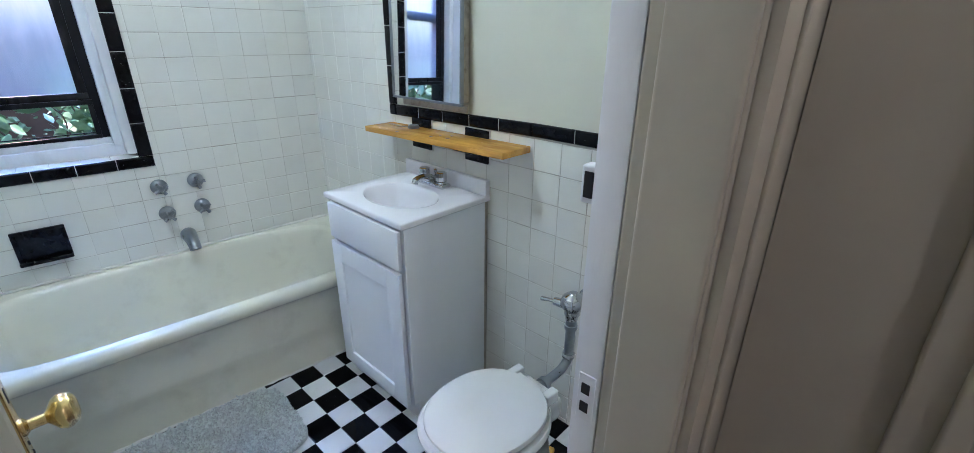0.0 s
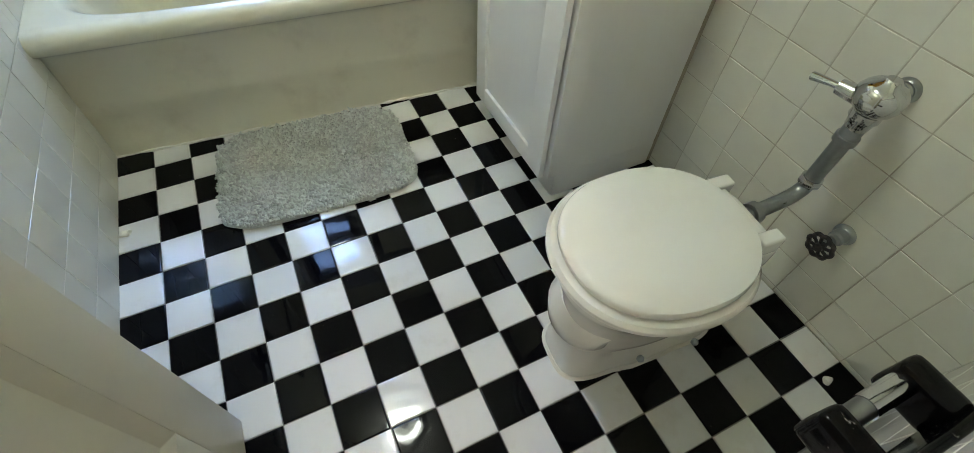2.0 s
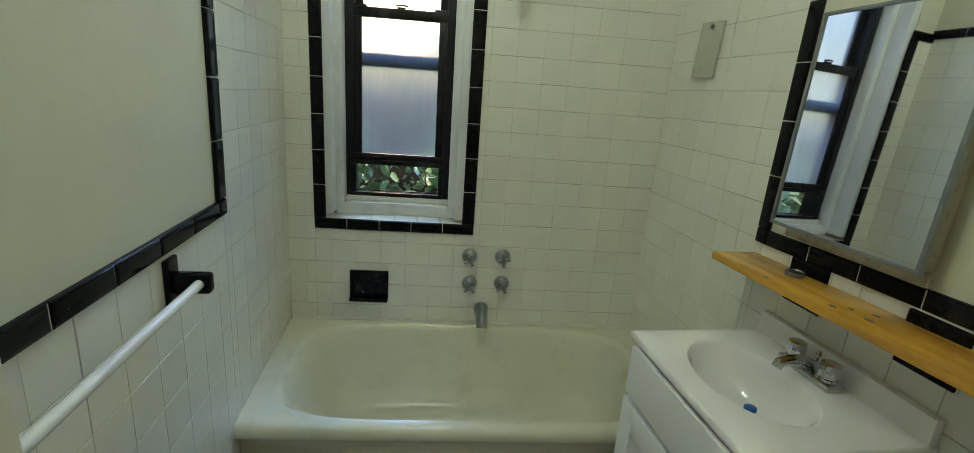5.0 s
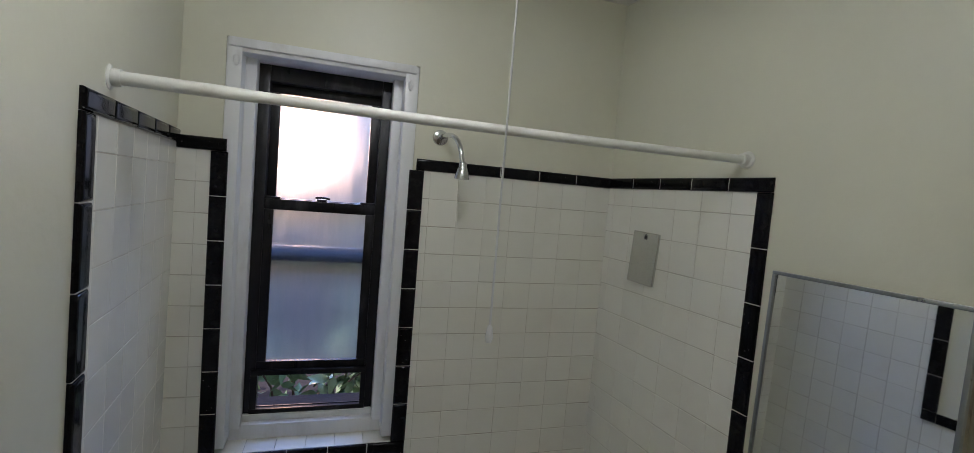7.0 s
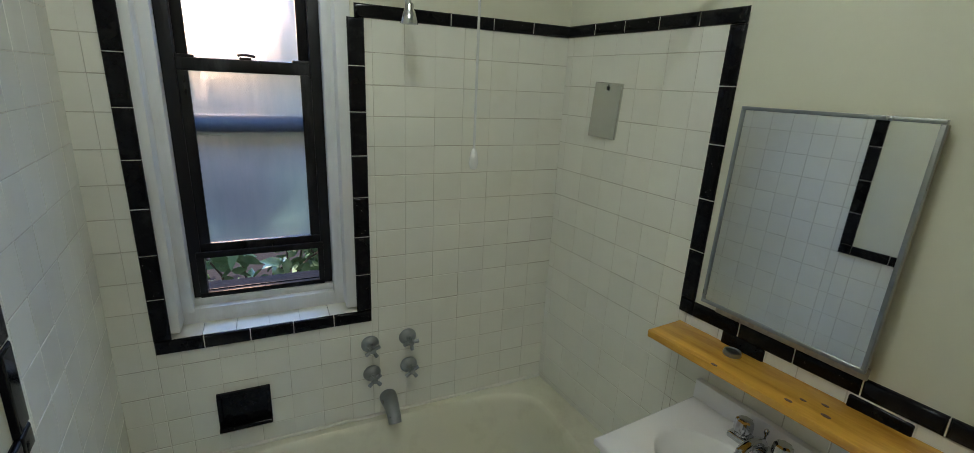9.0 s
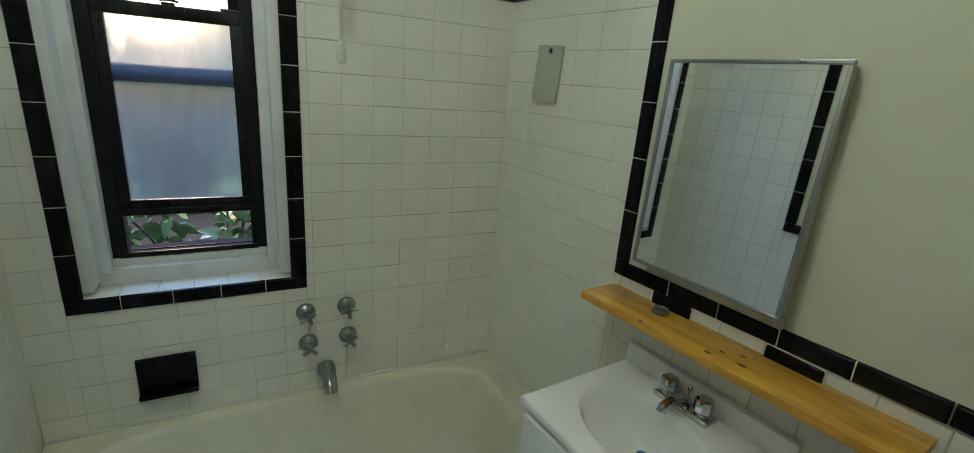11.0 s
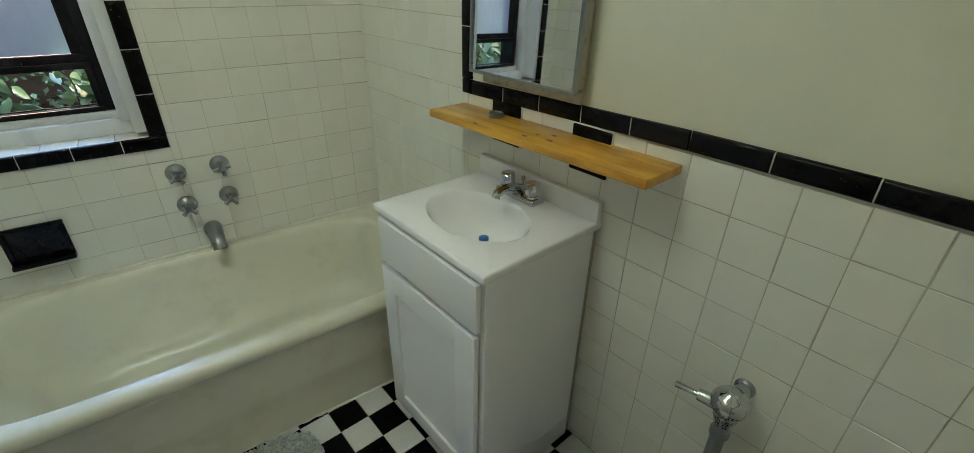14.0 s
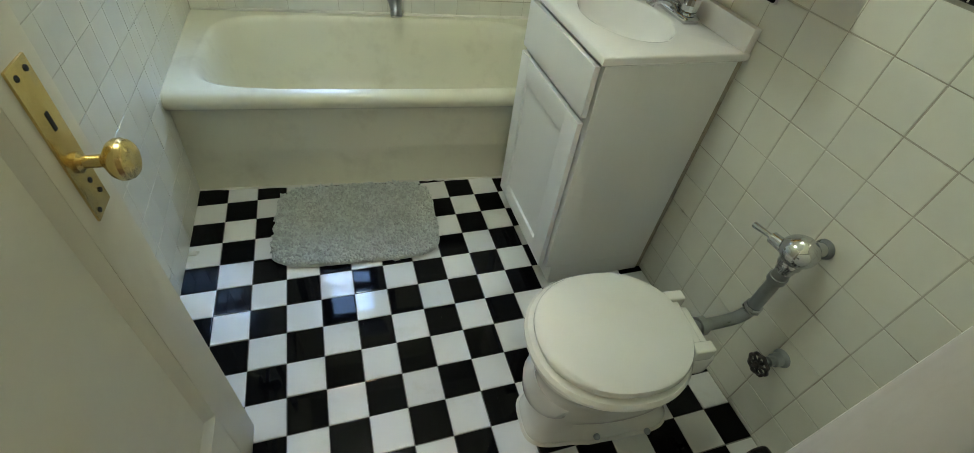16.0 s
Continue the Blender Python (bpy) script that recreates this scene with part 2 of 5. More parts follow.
def box(bm, x0, x1, y0, y1, z0, z1, bevel=0.0, seg=2):
    r = bmesh.ops.create_cube(bm, size=1.0)
    vs = r["verts"]
    for v in vs:
        v.co = Vector(((x0 + x1) / 2 + v.co.x * (x1 - x0), (y0 + y1) / 2 + v.co.y * (y1 - y0), (z0 + z1) / 2 + v.co.z * (z1 - z0)))
    if bevel:
        es = {e for v in vs for e in v.link_edges}
        bmesh.ops.bevel(bm, geom=list(es), offset=bevel, segments=seg, profile=0.6, affect="EDGES")
    return bm


def lathe(bm, prof, m=None, n=28):
    """Turns (radius, height) points round the local z axis."""
    m = m or Matrix()
    rings = []
    for r, h in prof:
        if r < 1e-6:
            rings.append([bm.verts.new(m @ Vector((0, 0, h)))])
        else:
            rings.append([bm.verts.new(m @ Vector((r * math.cos(2 * math.pi * i / n), r * math.sin(2 * math.pi * i / n), h))) for i in range(n)])
    for a, b in zip(rings, rings[1:]):
        for i in range(n):
            j = (i + 1) % n
            if len(a) == 1 and len(b) > 1:
                bm.faces.new((a[0], b[j], b[i])[::-1])
            elif len(b) == 1 and len(a) > 1:
                bm.faces.new((a[i], a[j], b[0]))
            elif len(a) > 1:
                bm.faces.new((a[i], a[j], b[j], b[i]))
    for ring, flip in ((rings[0], True), (rings[-1], False)):
        if len(ring) > 1:
            bm.faces.new(ring[::-1] if flip else ring)
    return bm


def tube(bm, pts, radius, n=14):
    """A round pipe along the points; radius may be a list."""
    pts = [Vector(p) for p in pts]
    rads = radius if isinstance(radius, (list, tuple)) else [radius] * len(pts)
    up = Vector((0.31, 0.17, 0.93))
    rings = []
    for i, p in enumerate(pts):
        d = (pts[min(i + 1, len(pts) - 1)] - pts[max(i - 1, 0)]).normalized()
        a = d.cross(up)
        if a.length < 0.05:
            a = d.cross(Vector((1, 0, 0)))
        a.normalize()
        b = d.cross(a)
        rings.append([bm.verts.new(p + rads[i] * (math.cos(2 * math.pi * k / n) * a + math.sin(2 * math.pi * k / n) * b)) for k in range(n)])
    for r, s in zip(rings, rings[1:]):
        for k in range(n):
            bm.faces.new((r[k], r[(k + 1) % n], s[(k + 1) % n], s[k]))
    bm.faces.new(rings[0][::-1])
    bm.faces.new(rings[-1])
    return bm


def arc(p, q, r, n=7):
    """Points of a smooth bend from p by way of q to r."""
    p, q, r = Vector(p), Vector(q), Vector(r)
    return [(1 - t) ** 2 * p + 2 * t * (1 - t) * q + t * t * r for t in (i / n for i in range(n + 1))]


def loft(bm, loops, cap_end=True, cap_start=False):
    rings = [[bm.verts.new(Vector(p)) for p in lp] for lp in loops]
    n = len(rings[0])
    for a, b in zip(rings, rings[1:]):
        for i in range(n):
            bm.faces.new((a[i], a[(i + 1) % n], b[(i + 1) % n], b[i]))
    if cap_end:
        bm.faces.new(rings[-1])
    if cap_start:
        bm.faces.new(rings[0][::-1])
    return bm


def mesh_of(name, bm, mat, smooth=True):
    bmesh.ops.recalc_face_normals(bm, faces=bm.faces)
    me = bpy.data.meshes.new(name)
    bm.to_mesh(me)
    bm.free()
    me.materials.append(mat)
    if smooth:
        for p in me.polygons:
            p.use_smooth = True
        me.set_sharp_from_angle(angle=radians(38))
    return me


def part(name, bm, mat, parent, label="", smooth=True):
    ob = new(name, mesh_of(name, bm, mat, smooth))
    ob.parent = parent
    return tagged(ob, label)


def thing(name, label, category, m=None, group="", kind=""):
    ob = new(name)
    ob.empty_display_size = 0.05
    ob.matrix_basis = m or Matrix()
    return tagged(ob, label, category, group, kind)


def solid(name, bm, mat, label="", m=None, category=""):
    ob = new(name, mesh_of(name, bm, mat, False))
    ob.matrix_basis = m or Matrix()
    return tagged(ob, label, category, "", "structure")


def basis(o, x, y, z):
    return Matrix(((x[0], y[0], z[0], o[0]), (x[1], y[1], z[1], o[1]), (x[2], y[2], z[2], o[2]), (0, 0, 0, 1)))


# ---- plan ----
RIGHT, DOORWALL, CEIL = 1.236, -1.045, 2.60
BACK = 1.158                               # in the turned frame of the back wall
B = pose(0, 0, 0, 0, 0, -5)                # the back wall and tub stand 5 degrees askew
LEFT = pose(-0.311, 0, 0, 0, 0.8, 0)      # the left wall's frame, y along it
F_RIGHT = basis((RIGHT, 0, 0), (0, -1, 0), (0, 0, 1), (-1, 0, 0))
F_LEFT = LEFT @ basis((0, 0, 0), (0, 1, 0), (0, 0, 1), (1, 0, 0))
F_BACK = B @ basis((0, BACK, 0), (1, 0, 0), (0, 0, 1), (0, -1, 0))
F_DOOR = basis((0, DOORWALL, 0), (-1, 0, 0), (0, 0, 1), (0, 1, 0))
BAND_LOW, BAND_TOP = 1.064, 1.878          # undersides of the two black bands
BAND_TOP_LEFT, BAND_LOW_LEFT = 1.894, 1.068
WIN_L, WIN_R, WIN_B = -0.291, 0.380, 0.839  # outer edge of the window's black border
JAMB_L, JAMB_R, HALLWALL = -0.085, 0.516, -1.175

# ---- structure ----
floor = solid("floor", box(bmesh.new(), -0.6, 1.5, HALLWALL + 0.02, 1.5, -0.15, -0.004), M_FGROUT, "checkered black and white tiled bathroom floor")
wall_right = solid("wall_right", box(bmesh.new(), RIGHT, RIGHT + 0.15, HALLWALL, 1.35, -0.15, CEIL), M_PLASTER, "cream painted wall with white tiles below a black band")
wall_left = solid("wall_left", box(bmesh.new(), -0.15, 0, -1.16, 1.5, -0.15, CEIL), M_PLASTER, "cream painted wall with white tiles below a black band", LEFT)
bm = bmesh.new()
box(bm, -0.62, -0.262, BACK, BACK + 0.24, -0.15, CEIL)
box(bm, 0.340, 1.4, BACK, BACK + 0.24, -0.15, CEIL)
box(bm, -0.262, 0.340, BACK, BACK + 0.24, -0.15, 0.872)
box(bm, -0.262, 0.340, BACK, BACK + 0.24, 2.236, CEIL)
wall_back = solid("wall_back", bm, M_PLASTER, "tiled wall over the tub with a narrow window", B)
bm = bmesh.new()
box(bm, -0.60, JAMB_L - 0.03, HALLWALL, DOORWALL, -0.15, CEIL)
box(bm, JAMB_R + 0.03, RIGHT, HALLWALL, DOORWALL, -0.15, CEIL)
box(bm, JAMB_L - 0.03, JAMB_R + 0.03, HALLWALL, DOORWALL, 2.06, CEIL)
wall_door = solid("wall_door", bm, M_PLASTER, "painted wall with the doorway and white tiles")
solid("ceiling", box(bmesh.new(), -0.7, 1.5, -3.2, 1.6, CEIL, CEIL + 0.1), M_CEIL, "plain off-white painted ceiling")
solid("hall_floor", box(bmesh.new(), -1.6, 1.5, -3.2, HALLWALL + 0.02, -0.15, -0.012), M_WOODFLOOR, "dark wooden hall floor")
solid("hall_wall_right", box(bmesh.new(), 0.78, 0.9, -3.2, HALLWALL - 0.022, -0.15, CEIL), M_HALL, "beige painted hall wall")
solid("hall_wall_left", box(bmesh.new(), -1.0, -0.88, -3.2, HALLWALL - 0.022, -0.15, CEIL), M_HALL, "beige painted hall wall")
solid("hall_wall_back", box(bmesh.new(), -1.0, 0.9, -3.3, -3.2, -0.15, CEIL), M_HALL, "beige painted hall wall")
bm = bmesh.new()
box(bm, -1.0, JAMB_L - 0.03, HALLWALL - 0.02, HALLWALL - 0.001, -0.15, CEIL)
box(bm, JAMB_R + 0.03, 0.9, HALLWALL - 0.02, HALLWALL - 0.001, -0.15, CEIL)
box(bm, JAMB_L - 0.03, JAMB_R + 0.03, HALLWALL - 0.02, HALLWALL - 0.001, 2.06, CEIL)
solid("hall_wall_front", bm, M_HALL, "beige painted hall wall round the doorway")
solid("threshold", box(bmesh.new(), JAMB_L, JAMB_R, HALLWALL, DOORWALL, -0.02, 0.006, 0.004), M_MARBLE, "pale marble door saddle")

# unseen fill lamp, its globe fixture made up to brighten the hall
t = thing("hall_fill_light", "unseen globe light added to brighten the hall", "ceiling light", pose(-0.25, -2.9, CEIL))
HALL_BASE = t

# door frame
frame_door = thing("door_frame", "white gloss painted door frame with layered chipped paint", "door frame", kind="structure")
part("jamb", box(bmesh.new(), JAMB_R, JAMB_R + 0.03, DOORWALL - 0.036, DOORWALL + 0.009, 0, 2.03, 0.004), M_WHITEPAINT, frame_door)
part("outer_jamb", box(bmesh.new(), JAMB_R, JAMB_R + 0.03, HALLWALL - 0.021, DOORWALL - 0.036, 0, 2.03, 0.005, 3), M_HALL, frame_door, "beige painted outer jamb")
part("jamb", box(bmesh.new(), JAMB_L - 0.03, JAMB_L, HALLWALL - 0.021, DOORWALL + 0.002, 0, 2.06, 0.004), M_WHITEPAINT, frame_door)
part("head", box(bmesh.new(), JAMB_L - 0.03, JAMB_R + 0.03, HALLWALL - 0.021, DOORWALL + 0.002, 2.03, 2.06, 0.004), M_WHITEPAINT, frame_door)
part("stop", box(bmesh.new(), JAMB_R - 0.012, JAMB_R + 0.001, HALLWALL - 0.018, DOORWALL - 0.058, 0, 2.03, 0.005, 3), M_HALL, frame_door)
part("stop", box(bmesh.new(), JAMB_L - 0.001, JAMB_L + 0.012, HALLWALL - 0.018, DOORWALL - 0.045, 0, 2.03, 0.003), M_WHITEPAINT, frame_door)


def casing(x0, x1):
    bm = bmesh.new()
    w = x1 - x0
    box(bm, x0, x1, HALLWALL - 0.036, HALLWALL - 0.0205, 0, 2.13, 0.004)
    box(bm, x0 + 0.55 * w, x0 + 0.92 * w, HALLWALL - 0.042, HALLWALL - 0.035, 0, 2.12, 0.003, 3)
    return bm


part("casing", casing(JAMB_R + 0.008, JAMB_R + 0.115), M_HALL, frame_door, "beige moulded casing on the hall side")
part("casing", casing(JAMB_L - 0.008, JAMB_L - 0.115), M_HALL, frame_door, "beige moulded casing on the hall side")
part("hall_casing", box(bmesh.new(), 0.755, 0.779, -1.50, -1.40, 0, 2.1, 0.006, 3), M_HALL, frame_door)
part("hall_casing", box(bmesh.new(), 0.740, 0.756, -1.475, -1.445, 0, 2.1, 0.006, 3), M_HALL, frame_door)


def strike(z, h):
    t = thing("strike_plate", "painted-over brass strike plate in the door jamb", "strike plate", pose(JAMB_R, -1.060, z))
    bm = box(bmesh.new(), -0.002, 0.001, -0.014, 0.014, -h / 2, h / 2, 0.0008, 1)
    part("plate", bm, M_WHITEPAINT, t)
    for dz in (-h / 5, h / 5):
        part("slot", box(bmesh.new(), -0.0030, -0.0015, -0.006, 0.008, dz - h / 9, dz + h / 9), M_DARK, t, "dark latch slot", False)


strike(0.887, 0.085)
t = thing("bolt_keeper", "white painted bolt keeper with a dark hole on the jamb", "bolt keeper", pose(JAMB_R + 0.010, DOORWALL + 0.0085, 1.212))
part("case", box(bmesh.new(), 0, 0.022, 0, 0.024, -0.026, 0.026, 0.004, 3), M_WHITEPAINT, t)
part("slot", box(bmesh.new(), -0.0015, 0.002, 0.005, 0.019, -0.018, 0.018, 0.001), M_DARK, t, "dark bolt hole")

# ---- door ----
DOOR_W, DOOR_T = 0.588, 0.035
DM = pose(JAMB_L + 0.004, DOORWALL - 0.02, 0.008, 0, 0, 89.5)


def door_leaf():
    """x along the leaf from hinge to latch, the face at y = 0 looks towards -y."""
    t = thing("door_1", "cream painted panelled door standing open inwards", "door", DM, kind="structure")
    W, T, H = DOOR_W, DOOR_T, 2.02
    part("stile", box(bmesh.new(), 0, 0.105, 0, T, 0, H, 0.003), M_DOOR, t)
    part("stile", box(bmesh.new(), W - 0.105, W, 0, T, 0, H, 0.003), M_DOOR, t)
    for z0, z1 in ((0, 0.295), (H - 0.12, H)):
        part("rail", box(bmesh.new(), 0.105, W - 0.105, 0.0006, T - 0.0006, z0, z1), M_DOOR, t)
    for z0, z1 in ((0.295, H - 0.12),):
        part("panel", box(bmesh.new(), 0.105, W - 0.105, 0.012, T - 0.012, z0, z1), M_DOOR, t)
        x0, x1 = 0.105, W - 0.105
        for a0, a1, b0, b1 in ((x0, x1, z0, z0 + 0.026), (x0, x1, z1 - 0.026, z1), (x0, x0 + 0.026, z0, z1), (x1 - 0.026, x1, z0, z1)):
            bm = bmesh.new()
            horizontal = a1 - a0 > b1 - b0
            v = []
            if horizontal:
                lo = (z0 == b0)
                inner, outer = (b1, b0) if lo else (b0, b1)
                q = [(a0, 0.001, outer), (a1, 0.001, outer), (a1 - 0.026, 0.013, inner), (a0 + 0.026, 0.013, inner)]
            else:
                lo = (x0 == a0)
                inner, outer = (a1, a0) if lo else (a0, a1)
                q = [(outer, 0.001, b0), (outer, 0.001, b1), (inner, 0.013, b1 - 0.026), (inner, 0.013, b0 + 0.026)]
            front = [bm.verts.new(p) for p in q]
            back = [bm.verts.new((p[0], 0.02, p[2])) for p in q]
            bm.faces.new(front)
            bm.faces.new(back[::-1])
            for i in range(4):
                bm.faces.new((front[i], back[i], back[(i + 1) % 4], front[(i + 1) % 4]))
            part("moulding", bm, M_DOOR, t, smooth=False)
    kx, kz = W - 0.054, 0.880
    plate = part("lock_plate", box(bmesh.new(), kx - 0.024, kx + 0.024, -0.0035, 0.0, kz - 0.075, kz + 0.125, 0.0015), M_BRASS, t, "long worn brass lock plate")
    part("keyhole", box(bmesh.new(), kx - 0.0035, kx + 0.0035, -0.0045, -0.003, kz + 0.045, kz + 0.068, 0.001), M_DARK, plate)
    for sx, sz in ((-0.012, 0.113), (0.012, 0.113), (-0.012, -0.065), (0.012, -0.052), (0.004, -0.03)):
        part("screw", lathe(bmesh.new(), [(0.0036, 0), (0.0036, 0.0012), (0, 0.0018)], pose(kx + sx, -0.0034, kz + sz, 90), 10), M_DARK, plate)
    knob = lathe(bmesh.new(), [(0.013, 0), (0.013, 0.004), (0.008, 0.008), (0.008, 0.026), (0.013, 0.030), (0.022, 0.036), (0.0260, 0.043), (0.0260, 0.049),
                               (0.024, 0.052), (0.024, 0.0545), (0.0218, 0.057), (0.0185, 0.060), (0.010, 0.0625), (0, 0.063)], pose(kx, -0.0035, kz, 90), 32)
    part("knob", knob, M_BRASS, t, "round brass knob with a ringed face")
    part("knob", lathe(bmesh.new(), [(0.013, 0), (0.008, 0.008), (0.008, 0.026), (0.024, 0.036), (0.0285, 0.046), (0.02, 0.061), (0, 0.064)], pose(kx, T, kz, -90), 24), M_BRASS, t)
    for z in (0.25, 1.75):
        part("hinge", lathe(bmesh.new(), [(0.006, -0.045), (0.006, 0.045)], pose(-0.004, -0.002, z), 12), M_WHITEPAINT, t)


door_leaf()

# ---- window ----
window = thing("window_1", "narrow black double-hung window with frosted panes, bottom raised", "window", B, kind="structure")
for x0, x1 in ((-0.262, -0.218), (0.294, 0.340)):
    part("reveal", box(bmesh.new(), x0, x1, BACK + 0.004, BACK + 0.20, 0.90, 2.235, 0.004), M_WHITEPAINT, window, "thickly painted white reveal board")
for x0, x1 in ((-0.222, -0.185), (0.262, 0.300)):
    part("stop", box(bmesh.new(), x0, x1, BACK + 0.075, BACK + 0.20, 0.93, 2.198, 0.004), M_WHITEPAINT, window)
part("head", box(bmesh.new(), -0.222, 0.300, BACK + 0.006, BACK + 0.20, 2.195, 2.235, 0.004), M_WHITEPAINT, window)
part("head", box(bmesh.new(), -0.256, 0.330, BACK - 0.006, BACK + 0.03, 2.208, 2.236, 0.004), M_WHITEPAINT, window)
part("window_sill", box(bmesh.new(), -0.222, 0.300, BACK + 0.085, BACK + 0.128, 0.86, 0.938, 0.005), M_WHITEPAINT, window, "white painted sill board")
part("window_sill", box(bmesh.new(), -0.185, 0.262, BACK + 0.110, BACK + 0.136, 0.936, 0.962, 0.004), M_WHITEPAINT, window)
V0 = BACK + 0.125
for x0, x1 in ((-0.190, -0.150), (0.228, 0.266)):
    part("track", box(bmesh.new(), x0, x1, V0, V0 + 0.09, 0.955, 2.194, 0.003), M_WORNBLACK, window, "worn black side track")
part("track", box(bmesh.new(), -0.150, 0.228, V0, V0 + 0.09, 2.140, 2.194, 0.003), M_BLACKPAINT, window)


def sash(name, v, z0, z1, rail_b, rail_t):
    t = 0.030
    s = part(name, box(bmesh.new(), -0.151, 0.229, v, v + t, z0, z0 + rail_b, 0.003), M_BLACKPAINT, window)
    part("rail", box(bmesh.new(), -0.151, 0.229, v, v + t, z1 - rail_t, z1, 0.003), M_BLACKPAINT, s)
    part("stile", box(bmesh.new(), -0.151, -0.120, v + 0.001, v + t - 0.001, z0 + rail_b, z1 - rail_t, 0.002), M_BLACKPAINT, s)
    part("stile", box(bmesh.new(), 0.196, 0.229, v + 0.001, v + t - 0.001, z0 + rail_b, z1 - rail_t, 0.002), M_BLACKPAINT, s)
    p = part("pane", box(bmesh.new(), -0.122, 0.198, v + 0.012, v + 0.016, z0 + rail_b - 0.004, z1 - rail_t + 0.004), M_FROST, s, "frosted glass pane", False)
    p.visible_shadow = False
    return s


sash("lower_sash", V0 + 0.006, 1.118, 1.736, 0.030, 0.038)
sash("upper_sash", V0 + 0.045, 1.708, 2.150, 0.030, 0.040)
part("rail_behind", box(bmesh.new(), -0.150, 0.228, V0 + 0.046, V0 + 0.07, 1.511, 1.566, 0.003), M_BLACKPAINT, window, "dark rail seen through the frosted pane")
bm = box(bmesh.new(), 0.022, 0.056, V0 + 0.008, V0 + 0.03, 1.735, 1.744, 0.002)
tube(bm, arc((0.018, V0 + 0.012, 1.748), (0.04, V0 + 0.004, 1.754), (0.066, V0 + 0.014, 1.747)), 0.004, 8)
part("sash_lock", bm, M_BLACKPAINT, window)
for x0, x1 in ((-0.150, -0.10), (0.175, 0.228)):
    part("lift_block", box(bmesh.new(), x0, x1, V0 + 0.004, V0 + 0.03, 1.735, 1.744, 0.002), M_BLACKPAINT, window)
for x in (-0.234, 0.312):
    part("painted_bracket", lathe(bmesh.new(), [(0.012, 0), (0.011, 0.006), (0.005, 0.010), (0, 0.010)], pose(x, BACK + 0.005, 2.168, 90) @ Matrix.Diagonal((0.8, 1.6, 1, 1)), 12), M_WHITEPAINT, window, "old bracket buried in white paint")
screen = part("screen_frame", box(bmesh.new(), -0.165, 0.235, V0 - 0.010, V0 + 0.004, 0.962, 0.978, 0.002), M_BLACKPAINT, window, "black sliding screen frame under the sash")
part("rail", box(bmesh.new(), -0.165, 0.235, V0 - 0.010, V0 + 0.004, 1.102, 1.122, 0.002), M_BLACKPAINT, screen)
for x0, x1 in ((-0.165, -0.142), (0.216, 0.235)):
    part("stile", box(bmesh.new(), x0, x1, V0 - 0.009, V0 + 0.003, 0.978, 1.102, 0.002), M_BLACKPAINT, screen)
part("bead", box(bmesh.new(), -0.142, 0.216, V0 - 0.004, V0, 0.984, 0.988), M_BLACKPAINT, screen)

# ---- bathtub ----
TUB_Z, TUB_F = 0.418, 0.476


